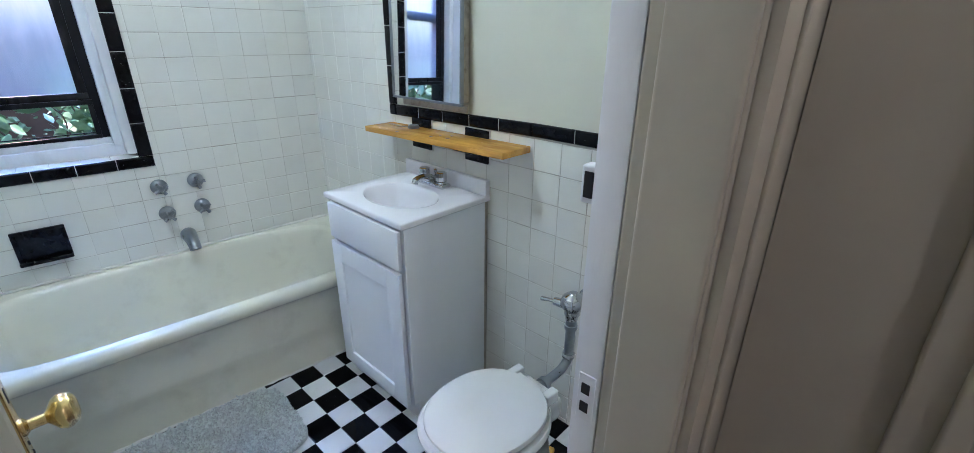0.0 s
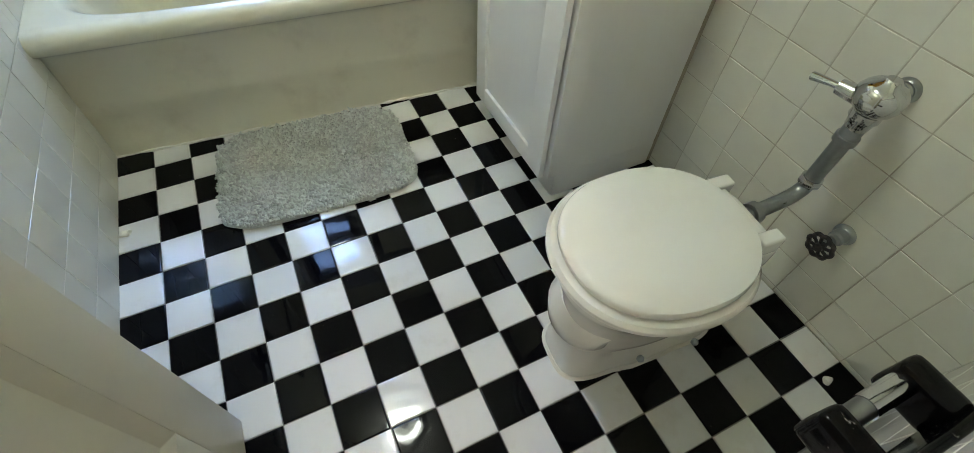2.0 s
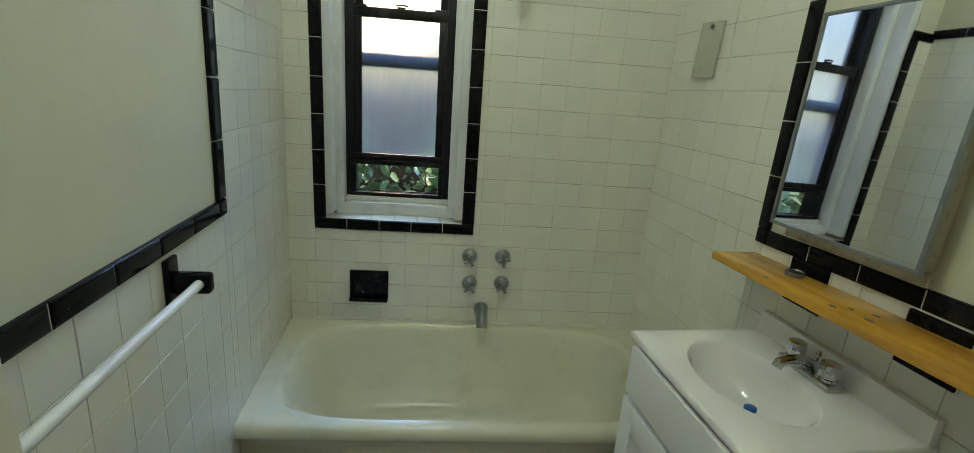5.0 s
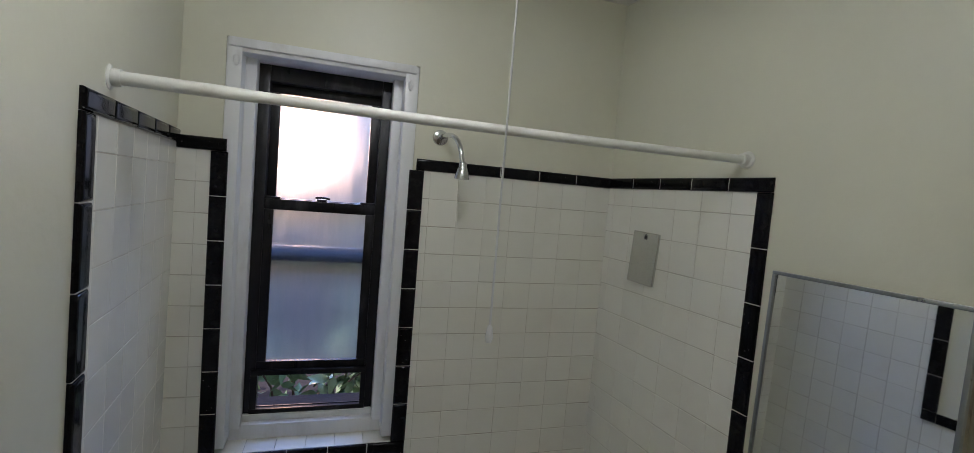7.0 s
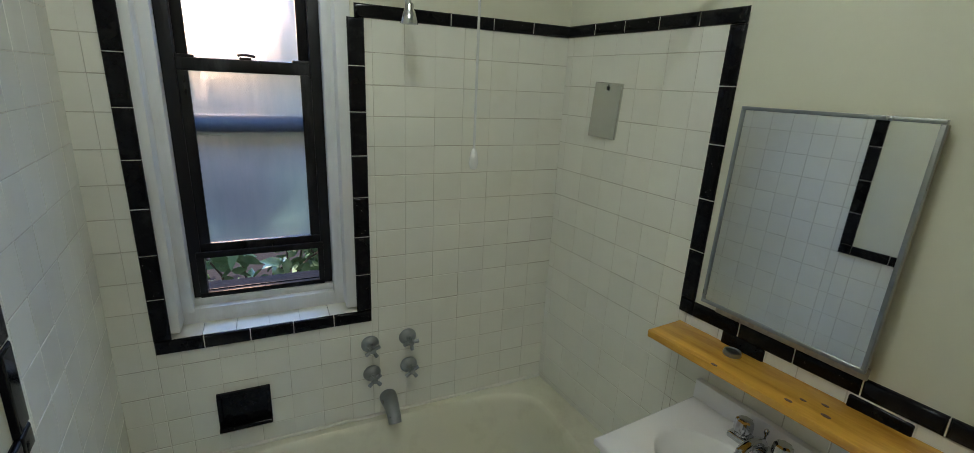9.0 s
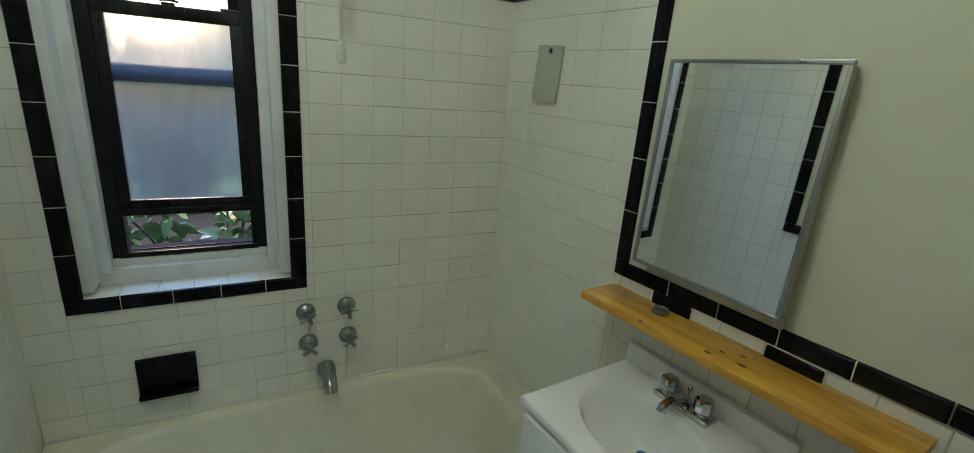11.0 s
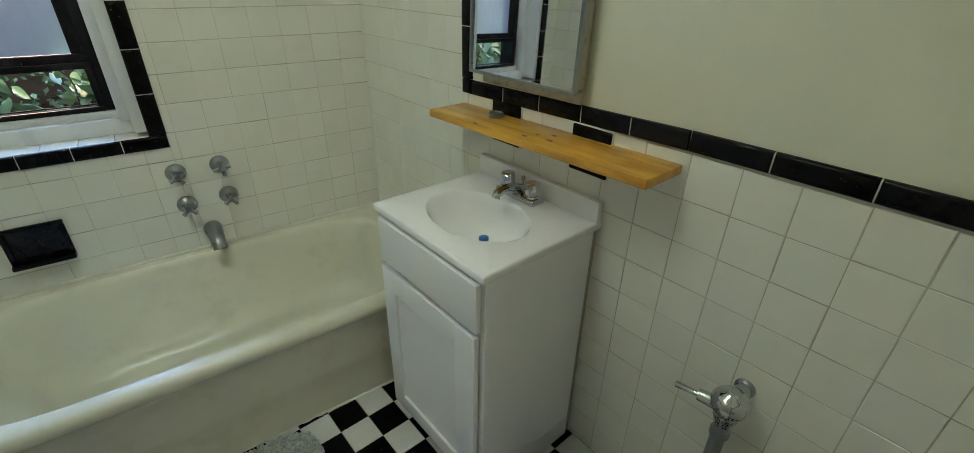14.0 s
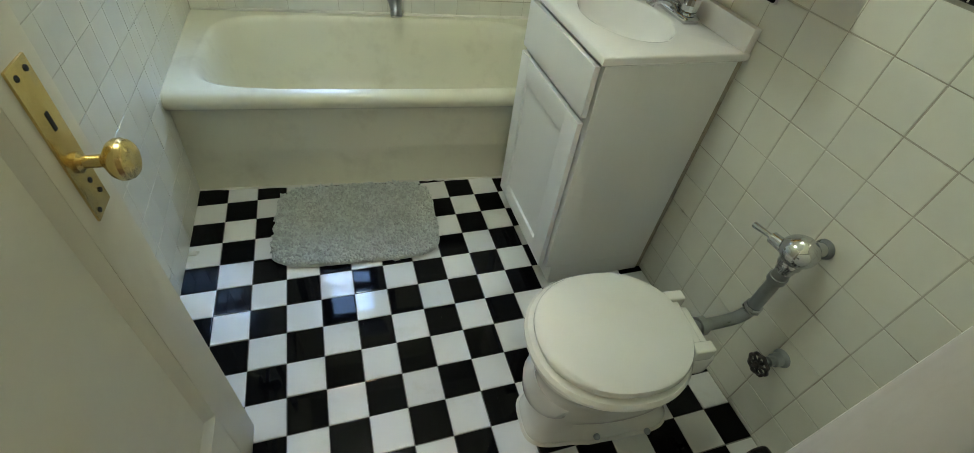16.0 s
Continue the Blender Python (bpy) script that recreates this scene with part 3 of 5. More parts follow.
def bathtub():
    t = thing("bathtub", "old cream enamelled built-in tub with a rolled front rim", "bathtub", B)
    u0f, u1f, u0b, u1b = -0.374, 1.200, -0.400, 1.144
    prof = [(0.477, 0.0), (0.480, 0.030), (0.487, 0.070), (0.489, 0.105), (0.484, 0.140), (0.479, 0.165), (0.479, 0.185), (0.485, 0.212), (0.493, 0.245), (0.495, 0.290), (0.489, 0.330), (0.474, 0.349),
            (0.458, 0.358), (0.448, 0.366), (0.442, 0.378), (0.441, 0.390), (0.445, 0.402), (0.454, 0.411), (0.466, 0.416), (0.480, TUB_Z)]
    bm = bmesh.new()
    cols = []
    for i in range(15):
        k = i / 14
        u = u0f + (u1f - u0f) * k
        cols.append([bm.verts.new((u, v, z)) for v, z in prof])
    for a, b in zip(cols, cols[1:]):
        for i in range(len(prof) - 1):
            bm.faces.new((a[i], b[i], b[i + 1], a[i + 1]))
    part("apron", bm, M_TUB, t, "cream apron with a rolled rim")
    N = 128

    def ring(cu, cv, a, b, p, z):
        out = []
        for i in range(N):
            w = 2 * math.pi * i / N
            c, s = math.cos(w), math.sin(w)
            out.append((cu + a * math.copysign(abs(c) ** (2 / p), c), cv + b * math.copysign(abs(s) ** (2 / p), s), z))
        return out

    outer = []
    inner = ring(0.380, 0.803, 0.676, 0.318, 5.0, TUB_Z)
    for x, y, z in inner:
        dx, dy = x - 0.380, y - 0.803
        k = min(abs(0.76 / dx) if abs(dx) > 1e-6 else 9, abs((0.355 if dy > 0 else 0.323) / dy) if abs(dy) > 1e-6 else 9)
        qx, qy = 0.380 + dx * k, 0.803 + dy * k
        f = (qy - 0.48) / (BACK - 0.48)
        lo, hi = u0f + (u0b - u0f) * f, u1f + (u1b - u1f) * f
        outer.append((lo + (hi - lo) * (qx - 0.380 + 0.76) / 1.52, qy, TUB_Z))
    loops = [outer, ring(0.380, 0.803, 0.684, 0.3205, 5.2, TUB_Z), inner, ring(0.382, 0.803, 0.668, 0.311, 4.8, TUB_Z - 0.006), ring(0.385, 0.803, 0.658, 0.303, 4.6, TUB_Z - 0.022),
             ring(0.392, 0.803, 0.643, 0.286, 4.4, 0.34), ring(0.400, 0.803, 0.621, 0.266, 4.2, 0.24), ring(0.41, 0.803, 0.596, 0.245, 4.0, 0.16), ring(0.415, 0.803, 0.567, 0.215, 3.8, 0.11),
             ring(0.42, 0.803, 0.52, 0.186, 3.4, 0.082), ring(0.43, 0.803, 0.40, 0.13, 3, 0.074), ring(0.44, 0.803, 0.1, 0.04, 2, 0.070)]
    part("basin", loft(bmesh.new(), loops), M_TUB, t, "deep cream basin with rounded corners")
    bm = bmesh.new()
    random.seed(4)
    tube(bm, [(u0b + 0.01 + (u1b - u0b - 0.02) * i / 40, BACK - 0.005, TUB_Z + 0.002 + random.uniform(-0.001, 0.0015)) for i in range(41)], [0.007 + random.uniform(-0.0015, 0.002) for i in range(41)], 8)
    part("caulk", bm, M_CAULK, t, "uneven bead of caulk along the wall")
    bm = bmesh.new()
    tube(bm, [(-0.36 + 1.50 * i / 60, 0.4755 + random.uniform(-0.0015, 0.0015), 0.001) for i in range(61)], [max(0.001, 0.0042 + random.uniform(-0.0025, 0.0025)) for i in range(61)], 7)
    part("floor_caulk", bm, M_CAULK, t, "crumbling bead of caulk along the floor")


bathtub()

# ---- fittings over the tub ----


def valve(u, z, lever):
    m = F_BACK @ pose(u, z, 0.003)
    t = thing("tub_valve", "dull chrome shower valve with a small cross handle", "valve", m, "valves over the tub")
    part("escutcheon", lathe(bmesh.new(), [(0.034, 0), (0.034, 0.003), (0.030, 0.010), (0.020, 0.018), (0.012, 0.022), (0.0115, 0.030)]), M_OLDCHROME, t)
    part("stem", lathe(bmesh.new(), [(0.008, 0.028), (0.008, 0.048)], n=14), M_OLDCHROME, t)
    bm = lathe(bmesh.new(), [(0.013, 0.044), (0.0135, 0.052), (0.010, 0.060), (0, 0.062)], n=18)
    for k in range(4):
        a = lever + k * math.pi / 2
        tube(bm, [(0.006 * math.cos(a), 0.006 * math.sin(a), 0.051), (0.030 * math.cos(a), 0.030 * math.sin(a), 0.053)], [0.0062, 0.0078], 10)
    part("handle", bm, M_OLDCHROME, t, "four-armed handle")


for u, z, a in ((0.371, 0.742, 0.5), (0.516, 0.746, 0.15), (0.376, 0.614, 0.75), (0.520, 0.620, 0.6)):
    valve(u, z, a)
t = thing("tub_spout", "dull grey metal tub spout turned downwards", "spout", F_BACK @ pose(0.436, 0.478, 0.003))
part("body", tube(bmesh.new(), arc((0, 0.014, 0), (0, 0.020, 0.092), (0, -0.026, 0.112), 9), [0.034, 0.033, 0.031, 0.029, 0.0275, 0.0265, 0.026, 0.0255, 0.025, 0.0245], 22), M_OLDCHROME, t)
part("flange", lathe(bmesh.new(), [(0.033, 0), (0.033, 0.004), (0.029, 0.008)], pose(0, 0.012, 0)), M_OLDCHROME, t)

t = thing("soap_dish", "black glazed ceramic soap dish set in the tiles, chipped lip", "soap dish", F_BACK @ pose(-0.063, 0.588, 0.002))
bm = bmesh.new()
box(bm, -0.083, 0.083, 0.055, 0.069, 0, 0.014, 0.003)
box(bm, -0.083, -0.069, -0.069, 0.055, 0, 0.014, 0.003)
box(bm, 0.069, 0.083, -0.069, 0.055, 0, 0.014, 0.003)
box(bm, -0.069, 0.069, -0.062, 0.056, 0, 0.003)
part("surround", bm, M_BLACK, t)
part("tray", box(bmesh.new(), -0.083, 0.083, -0.069, -0.052, 0, 0.036, 0.006, 3), M_BLACKCHIP, t, "chipped black tray lip")

t = thing("shower", "small chrome shower head on a bent arm", "shower", B)
part("flange", lathe(bmesh.new(), [(0.028, 0), (0.026, 0.005), (0.012, 0.010)], pose(0.430, BACK, 2.00, 90)), M_CHROME, t)
part("arm", tube(bmesh.new(), [(0.430, BACK, 2.00)] + arc((0.442, BACK - 0.06, 2.005), (0.466, BACK - 0.165, 2.005), (0.476, BACK - 0.168, 1.90), 8), 0.0085), M_CHROME, t)
part("head", lathe(bmesh.new(), [(0.010, 0.055), (0.013, 0.05), (0.013, 0.038), (0.016, 0.034), (0.024, 0.008), (0.025, 0), (0.021, -0.002), (0, -0.002)], pose(0.477, BACK - 0.170, 1.855, 4)), M_CHROME, t)

t = thing("shower_rod", "white painted shower curtain rod with chipped paint", "curtain rod")
ra, rb = Vector((-0.287, 0.606, 1.974)), Vector((RIGHT, 0.440, 1.968))
part("rod", tube(bmesh.new(), [ra + (rb - ra) * i / 16 - Vector((0, 0, 0.004 * math.sin(math.pi * i / 16))) for i in range(17)], [0.0136] * 3 + [0.0121] * 14, 18), M_RODPAINT, t)
for p, rz in ((ra, -90), (rb, 90)):
    part("flange", lathe(bmesh.new(), [(0.025, 0), (0.024, 0.005), (0.0175, 0.008), (0.0165, 0.024)], pose(*p, 90, 0, -rz)), M_RODPAINT, t)

t = thing("shaving_mirror", "small frameless hanging mirror on the tiled wall", "mirror", F_RIGHT @ pose(-0.806, 1.634, 0.010, -2, 3, -2))
part("glass", box(bmesh.new(), -0.062, 0.062, -0.096, 0.090, -0.004, 0.006, 0.003, 3), M_STEEL, t)
part("hook", tube(bmesh.new(), arc((0, 0.084, -0.004), (0, 0.082, 0.02), (0, 0.064, 0.011)), 0.003, 8), M_CHROME, t, "metal hook")
part("hole", lathe(bmesh.new(), [(0.006, 0.0055), (0.006, 0.0066)], pose(0, 0.072, 0), 12), M_DARK, t)

# ---- ceiling lamp and pull cord ----
LX, LY = 0.205, 0.100
t = thing("ceiling_light", "round white ceiling light with a lit ring tube and pull cord", "ceiling light", pose(LX, LY, CEIL))
part("pan", lathe(bmesh.new(), [(0.060, 0), (0.066, -0.022), (0.128, -0.034), (0.134, -0.040), (0.130, -0.043), (0.060, -0.040)], n=48), M_CHINA, t, "white enamelled metal pan")
bm = bmesh.new()
rings = [[bm.verts.new(((0.104 + 0.0145 * math.cos(b)) * math.cos(a), (0.104 + 0.0145 * math.cos(b)) * math.sin(a), -0.066 + 0.0145 * math.sin(b))) for b in (2 * math.pi * j / 12 for j in range(12))] for a in (0.35 + 5.95 * i / 56 for i in range(57))]
for r0, r1 in zip(rings, rings[1:]):
    for j in range(12):
        bm.faces.new((r0[j], r0[(j + 1) % 12], r1[(j + 1) % 12], r1[j]))
bm.faces.new(rings[0])
bm.faces.new(rings[-1][::-1])
part("ring_tube", bm, M_BULB, t, "lit ring-shaped fluorescent tube")
part("socket", box(bmesh.new(), 0.088, 0.122, -0.034, 0.034, -0.084, -0.046, 0.006, 3), M_PLASTIC, t, "white plastic tube socket")
part("boss", lathe(bmesh.new(), [(0.030, -0.040), (0.028, -0.058), (0.012, -0.064), (0, -0.064)], n=24), M_CHINA, t)
cord = part("cord", tube(bmesh.new(), [(0.117, -0.017, -0.040 - 0.945 * i / 12) for i in range(13)], 0.0016, 8), M_PLASTIC, t, "long white pull cord")
part("knob", lathe(bmesh.new(), [(0.002, -0.978), (0.004, -0.982), (0.0062, -0.996), (0.004, -1.004), (0, -1.005)], pose(0.117, -0.017, 0), 14), M_PLASTIC, cord)

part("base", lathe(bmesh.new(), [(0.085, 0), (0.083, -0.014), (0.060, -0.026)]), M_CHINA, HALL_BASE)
part("globe", lathe(bmesh.new(), [(0.055, -0.022), (0.095, -0.050), (0.110, -0.090), (0.095, -0.135), (0.055, -0.162), (0, -0.170)]), M_GLOBE, HALL_BASE, "lit globe of the added hall lamp")

# ---- mirror cabinet, shelf and its holders ----
t = thing("medicine_cabinet", "metal-framed mirror cabinet on the wall, rust along its foot", "mirror cabinet", F_RIGHT @ pose(0, 1.41, 0.014, -1.4, 1.0, 0) @ pose(0, -1.41, 0))
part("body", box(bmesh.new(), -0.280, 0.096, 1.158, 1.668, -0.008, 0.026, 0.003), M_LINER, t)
my0, my1, mz0, mz1 = -0.290, 0.102, 1.148, 1.677
part("mirror", box(bmesh.new(), my0 + 0.006, my1 - 0.006, mz0 + 0.006, mz1 - 0.006, 0.028, 0.034), M_MIRROR, t, "mirror glass", False)
for a0, a1, b0, b1 in ((my0, my1, mz0, mz0 + 0.009), (my0, my1, mz1 - 0.009, mz1), (my0, my0 + 0.009, mz0 + 0.009, mz1 - 0.009), (my1 - 0.009, my1, mz0 + 0.009, mz1 - 0.009)):
    part("frame", box(bmesh.new(), a0, a1, b0, b1, 0.024, 0.038, 0.002), M_OLDCHROME, t, "thin dull metal frame")
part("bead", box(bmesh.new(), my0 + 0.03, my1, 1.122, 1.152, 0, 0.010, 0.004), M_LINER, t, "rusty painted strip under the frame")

t = thing("wooden_shelf", "varnished knotty pine board on black ceramic holders", "shelf", F_RIGHT @ pose(0, 1.039, 0, 0, 0, 1.1) @ pose(0, -1.03, 0))
bm = bmesh.new()
box(bm, -0.382, 0.380, 1.008, 1.030, 0.004, 0.146, 0.003)
part("board", bm, M_PINE, t)
for s, d, r in ((0.055, 0.060, 0.0055), (0.020, 0.085, 0.005), (0.005, 0.118, 0.006), (0.075, 0.100, 0.007), (-0.17, 0.139, 0.006)):
    part("knot", lathe(bmesh.new(), [(r, 0), (r, 0.0012), (0, 0.0014)], pose(s, 1.0298, d, -90) @ Matrix.Diagonal((1.5, 0.8, 1, 1)), 14), M_KNOT, t, "dark knot")


def holder(s):
    t = thing("ceramic_holder", "black glazed ceramic holder fixed to the wall under the pine board", "ceramic holder", F_RIGHT @ pose(s, 1.0, 0), "holders of the pine board")
    part("back_plate", box(bmesh.new(), -0.060, 0.060, -0.052, 0.070, 0.003, 0.013, 0.005, 3), M_BLACK, t)
    part("caulk_bead", box(bmesh.new(), -0.0630, 0.0630, -0.0545, 0.0735, 0.0015, 0.0075, 0.002), M_CAULK, t, "white caulk round the plate")
    part("arm", box(bmesh.new(), -0.055, 0.055, -0.004, 0.0125, 0.010, 0.085, 0.006, 3), M_BLACK, t)


holder(-0.180)
holder(0.134)
t = thing("bottle_cap", "small round metal cap lying on the pine board", "cap", F_RIGHT @ pose(-0.180, 1.0362, 0.050, -90))
part("ring", lathe(bmesh.new(), [(0.022, 0), (0.023, 0.003), (0.022, 0.011), (0.018, 0.013), (0.016, 0.010), (0, 0.009)]), M_OLDCHROME, t)

# ---- vanity ----
VX, VY0, VY1, VTOP = 0.834, -0.190, 0.268, 0.832


def vanity():
    t = thing("vanity_cabinet", "white shaker vanity cabinet with one drawer and one door", "cabinet")
    for y0 in (VY0, VY1 - 0.016):
        bm = box(bmesh.new(), VX, RIGHT - 0.022, y0, y0 + 0.016, 0.088, VTOP - 0.022, 0.001, 1)
        box(bm, VX + 0.028, RIGHT - 0.022, y0, y0 + 0.016, 0.0, 0.0885)
        part("side_panel", bm, M_CAB, t)
    part("front_frame", box(bmesh.new(), VX + 0.001, VX + 0.018, VY0 + 0.016, VY1 - 0.016, 0.088, VTOP - 0.022), M_CAB, t)
    part("bottom_panel", box(bmesh.new(), VX + 0.018, RIGHT - 0.022, VY0 + 0.016, VY1 - 0.016, 0.088, 0.104), M_CAB, t)
    # the brown is partly grime, partly the shade of the gap painted in
    part("grime_shade_strip", box(bmesh.new(), RIGHT - 0.024, RIGHT - 0.0035, VY0 + 0.004, VY0 + 0.012, 0.0, VTOP - 0.024), M_LINER, t, "strip coloured for grime and shade between cabinet and wall", False)
    part("plinth", box(bmesh.new(), VX + 0.024, VX + 0.036, VY0 + 0.002, VY1, 0.0, 0.087, 0.001), M_CAB, t, "recessed toe board along the floor")
    face = VX - 0.022
    part("drawer_front", box(bmesh.new(), face, VX - 0.0055, -0.181, 0.250, 0.662, 0.801, 0.003), M_CAB, t)
    y0, y1, z0, z1 = -0.175, 0.252, 0.084, 0.644
    d = part("door", box(bmesh.new(), face + 0.009, VX - 0.004, y0 + 0.05, y1 - 0.05, z0 + 0.05, z1 - 0.05), M_CAB, t, "shaker cabinet door", False)
    py0, py1, pz0, pz1 = -0.099, 0.190, 0.142, 0.568
    for a0, a1, b0, b1 in ((y0, py0, z0, z1), (py1, y1, z0, z1), (py0, py1, z0, pz0), (py0, py1, pz1, z1)):
        part("frame_piece", box(bmesh.new(), face, VX - 0.0055, a0, a1, b0, b1, 0.0018), M_CAB, d)
    # near-black strip paints the shadow between drawer and door
    part("painted_gap_shadow", box(bmesh.new(), VX - 0.0005, VX + 0.0008, y0 + 0.05, y1 - 0.12, 0.650, 0.656), M_DARK, t, "", False)


vanity()


def basin_top():
    t = thing("vanity_sink", "white one-piece sink top with an oval bowl", "sink")
    x0, x1, y0, y1 = 0.819, RIGHT - 0.003, VY0 - 0.009, VY1 + 0.012
    N = 96
    cx, cy = 1.003, 0.045

    def oval(a, b, z, ox=0.0):
        return [(cx + ox + a * math.cos(2 * math.pi * i / N), cy + b * math.sin(2 * math.pi * i / N), z) for i in range(N)]

    def rect(e, z):
        out = []
        for i in range(N):
            c, s = math.cos(2 * math.pi * i / N), math.sin(2 * math.pi * i / N)
            kx = ((x1 - e - cx) if c > 0 else (cx - x0 - e)) / max(abs(c), 1e-6)
            ky = ((y1 - e - cy) if s > 0 else (cy - y0 - e)) / max(abs(s), 1e-6)
            k = min(kx, ky)
            out.append((cx + k * c, cy + k * s, z))
        for px in (x0 + e, x1 - e):
            for py in (y0 + e, y1 - e):
                i = round(math.atan2(py - cy, px - cx) / (2 * math.pi) * N) % N
                out[i] = (px, py, z)
        return out

    a, b = 0.118, 0.168
    loops = [rect(0.004, VTOP - 0.024), rect(0.0, VTOP - 0.020), rect(0.0, VTOP - 0.006), rect(0.002, VTOP - 0.002), rect(0.006, VTOP), oval(a + 0.010, b + 0.010, VTOP),
             oval(a + 0.002, b + 0.002, VTOP - 0.001), oval(a - 0.004, b - 0.004, VTOP - 0.007), oval(a * 0.92, b * 0.92, VTOP - 0.03), oval(a * 0.82, b * 0.82, VTOP - 0.07),
             oval(a * 0.64, b * 0.62, VTOP - 0.097, 0.005), oval(a * 0.42, b * 0.38, VTOP - 0.112, 0.014), oval(0.025, 0.025, VTOP - 0.117, 0.026)]
    part("top", loft(bmesh.new(), loops), M_MARBLE, t, "glossy white top with moulded oval bowl")
    part("backsplash", box(bmesh.new(), RIGHT - 0.026, RIGHT - 0.004, y0 + 0.002, y1 - 0.001, VTOP - 0.004, VTOP + 0.058, 0.003), M_MARBLE, t, "low white backsplash")
    part("drain", lathe(bmesh.new(), [(0.023, -0.003), (0.024, 0.002), (0.018, 0.003), (0.016, -0.001)], pose(cx + 0.026, cy, VTOP - 0.115), 24), M_CHROME, t, "chrome drain ring")
    s = thing("sink_stopper", "blue-topped drain stopper standing in the sink", "stopper", pose(cx + 0.026, cy, VTOP - 0.114))
    part("stem", lathe(bmesh.new(), [(0.009, 0), (0.009, 0.018), (0.014, 0.020), (0.014, 0.024)], n=16), M_CHROME, s)
    part("cap", lathe(bmesh.new(), [(0.0145, 0.024), (0.0145, 0.030), (0.010, 0.033), (0, 0.033)], n=18), M_BLUE, s, "blue cap")


basin_top()


def faucet():
    t = thing("faucet", "chrome two-handle faucet with clear-cut knobs", "faucet", pose(1.166, 0.048, VTOP))
    part("base", box(bmesh.new(), -0.025, 0.025, -0.078, 0.078, 0.0, 0.018, 0.008, 3), M_CHROME, t)
    for y in (-0.050, 0.050):
        part("knob_stem", lathe(bmesh.new(), [(0.019, 0.012), (0.017, 0.022), (0.012, 0.028)], pose(0, y, 0), 20), M_CHROME, t)
        bm = bmesh.new()
        rings = []
        for r, h in ((0.0175, 0.024), (0.0215, 0.029), (0.0222, 0.044), (0.0205, 0.060), (0.0150, 0.0640)):
            rings.append([(r * (1 + (0.06 if i % 2 else -0.06)) * math.cos(2 * math.pi * i / 16), y + r * (1 + (0.06 if i % 2 else -0.06)) * math.sin(2 * math.pi * i / 16), h) for i in range(16)])
        loft(bm, rings, True, True)
        part("handle", bm, M_CHROME, t, "fluted chrome knob", False)
    part("spout", tube(bmesh.new(), [(0.0, 0, 0.010), (-0.006, 0, 0.028)] + arc((-0.02, 0, 0.034), (-0.058, 0, 0.048), (-0.088, 0, 0.036), 7) + [(-0.093, 0, 0.024)], [0.019, 0.018, 0.0165, 0.0155, 0.0145, 0.014, 0.0135, 0.013, 0.0128, 0.0128, 0.0125], 18), M_CHROME, t)
    part("lift_rod", lathe(bmesh.new(), [(0.0025, 0.01), (0.0025, 0.048), (0.006, 0.050), (0.0065, 0.060), (0.003, 0.064), (0, 0.064)], pose(0.014, 0, 0), 12), M_CHROME, t)


faucet()

# ---- toilet ----
TY = -0.638


def egg(cx, a0, a1, b, z, n=64, p=2.2):
    out = []
    for i in range(n):
        c, s = math.cos(2 * math.pi * i / n), math.sin(2 * math.pi * i / n)
        a = a1 if c > 0 else a0
        out.append((cx + a * math.copysign(abs(c) ** (2 / p), c), TY + b * math.copysign(abs(s) ** (2 / p), s), z))
    return out


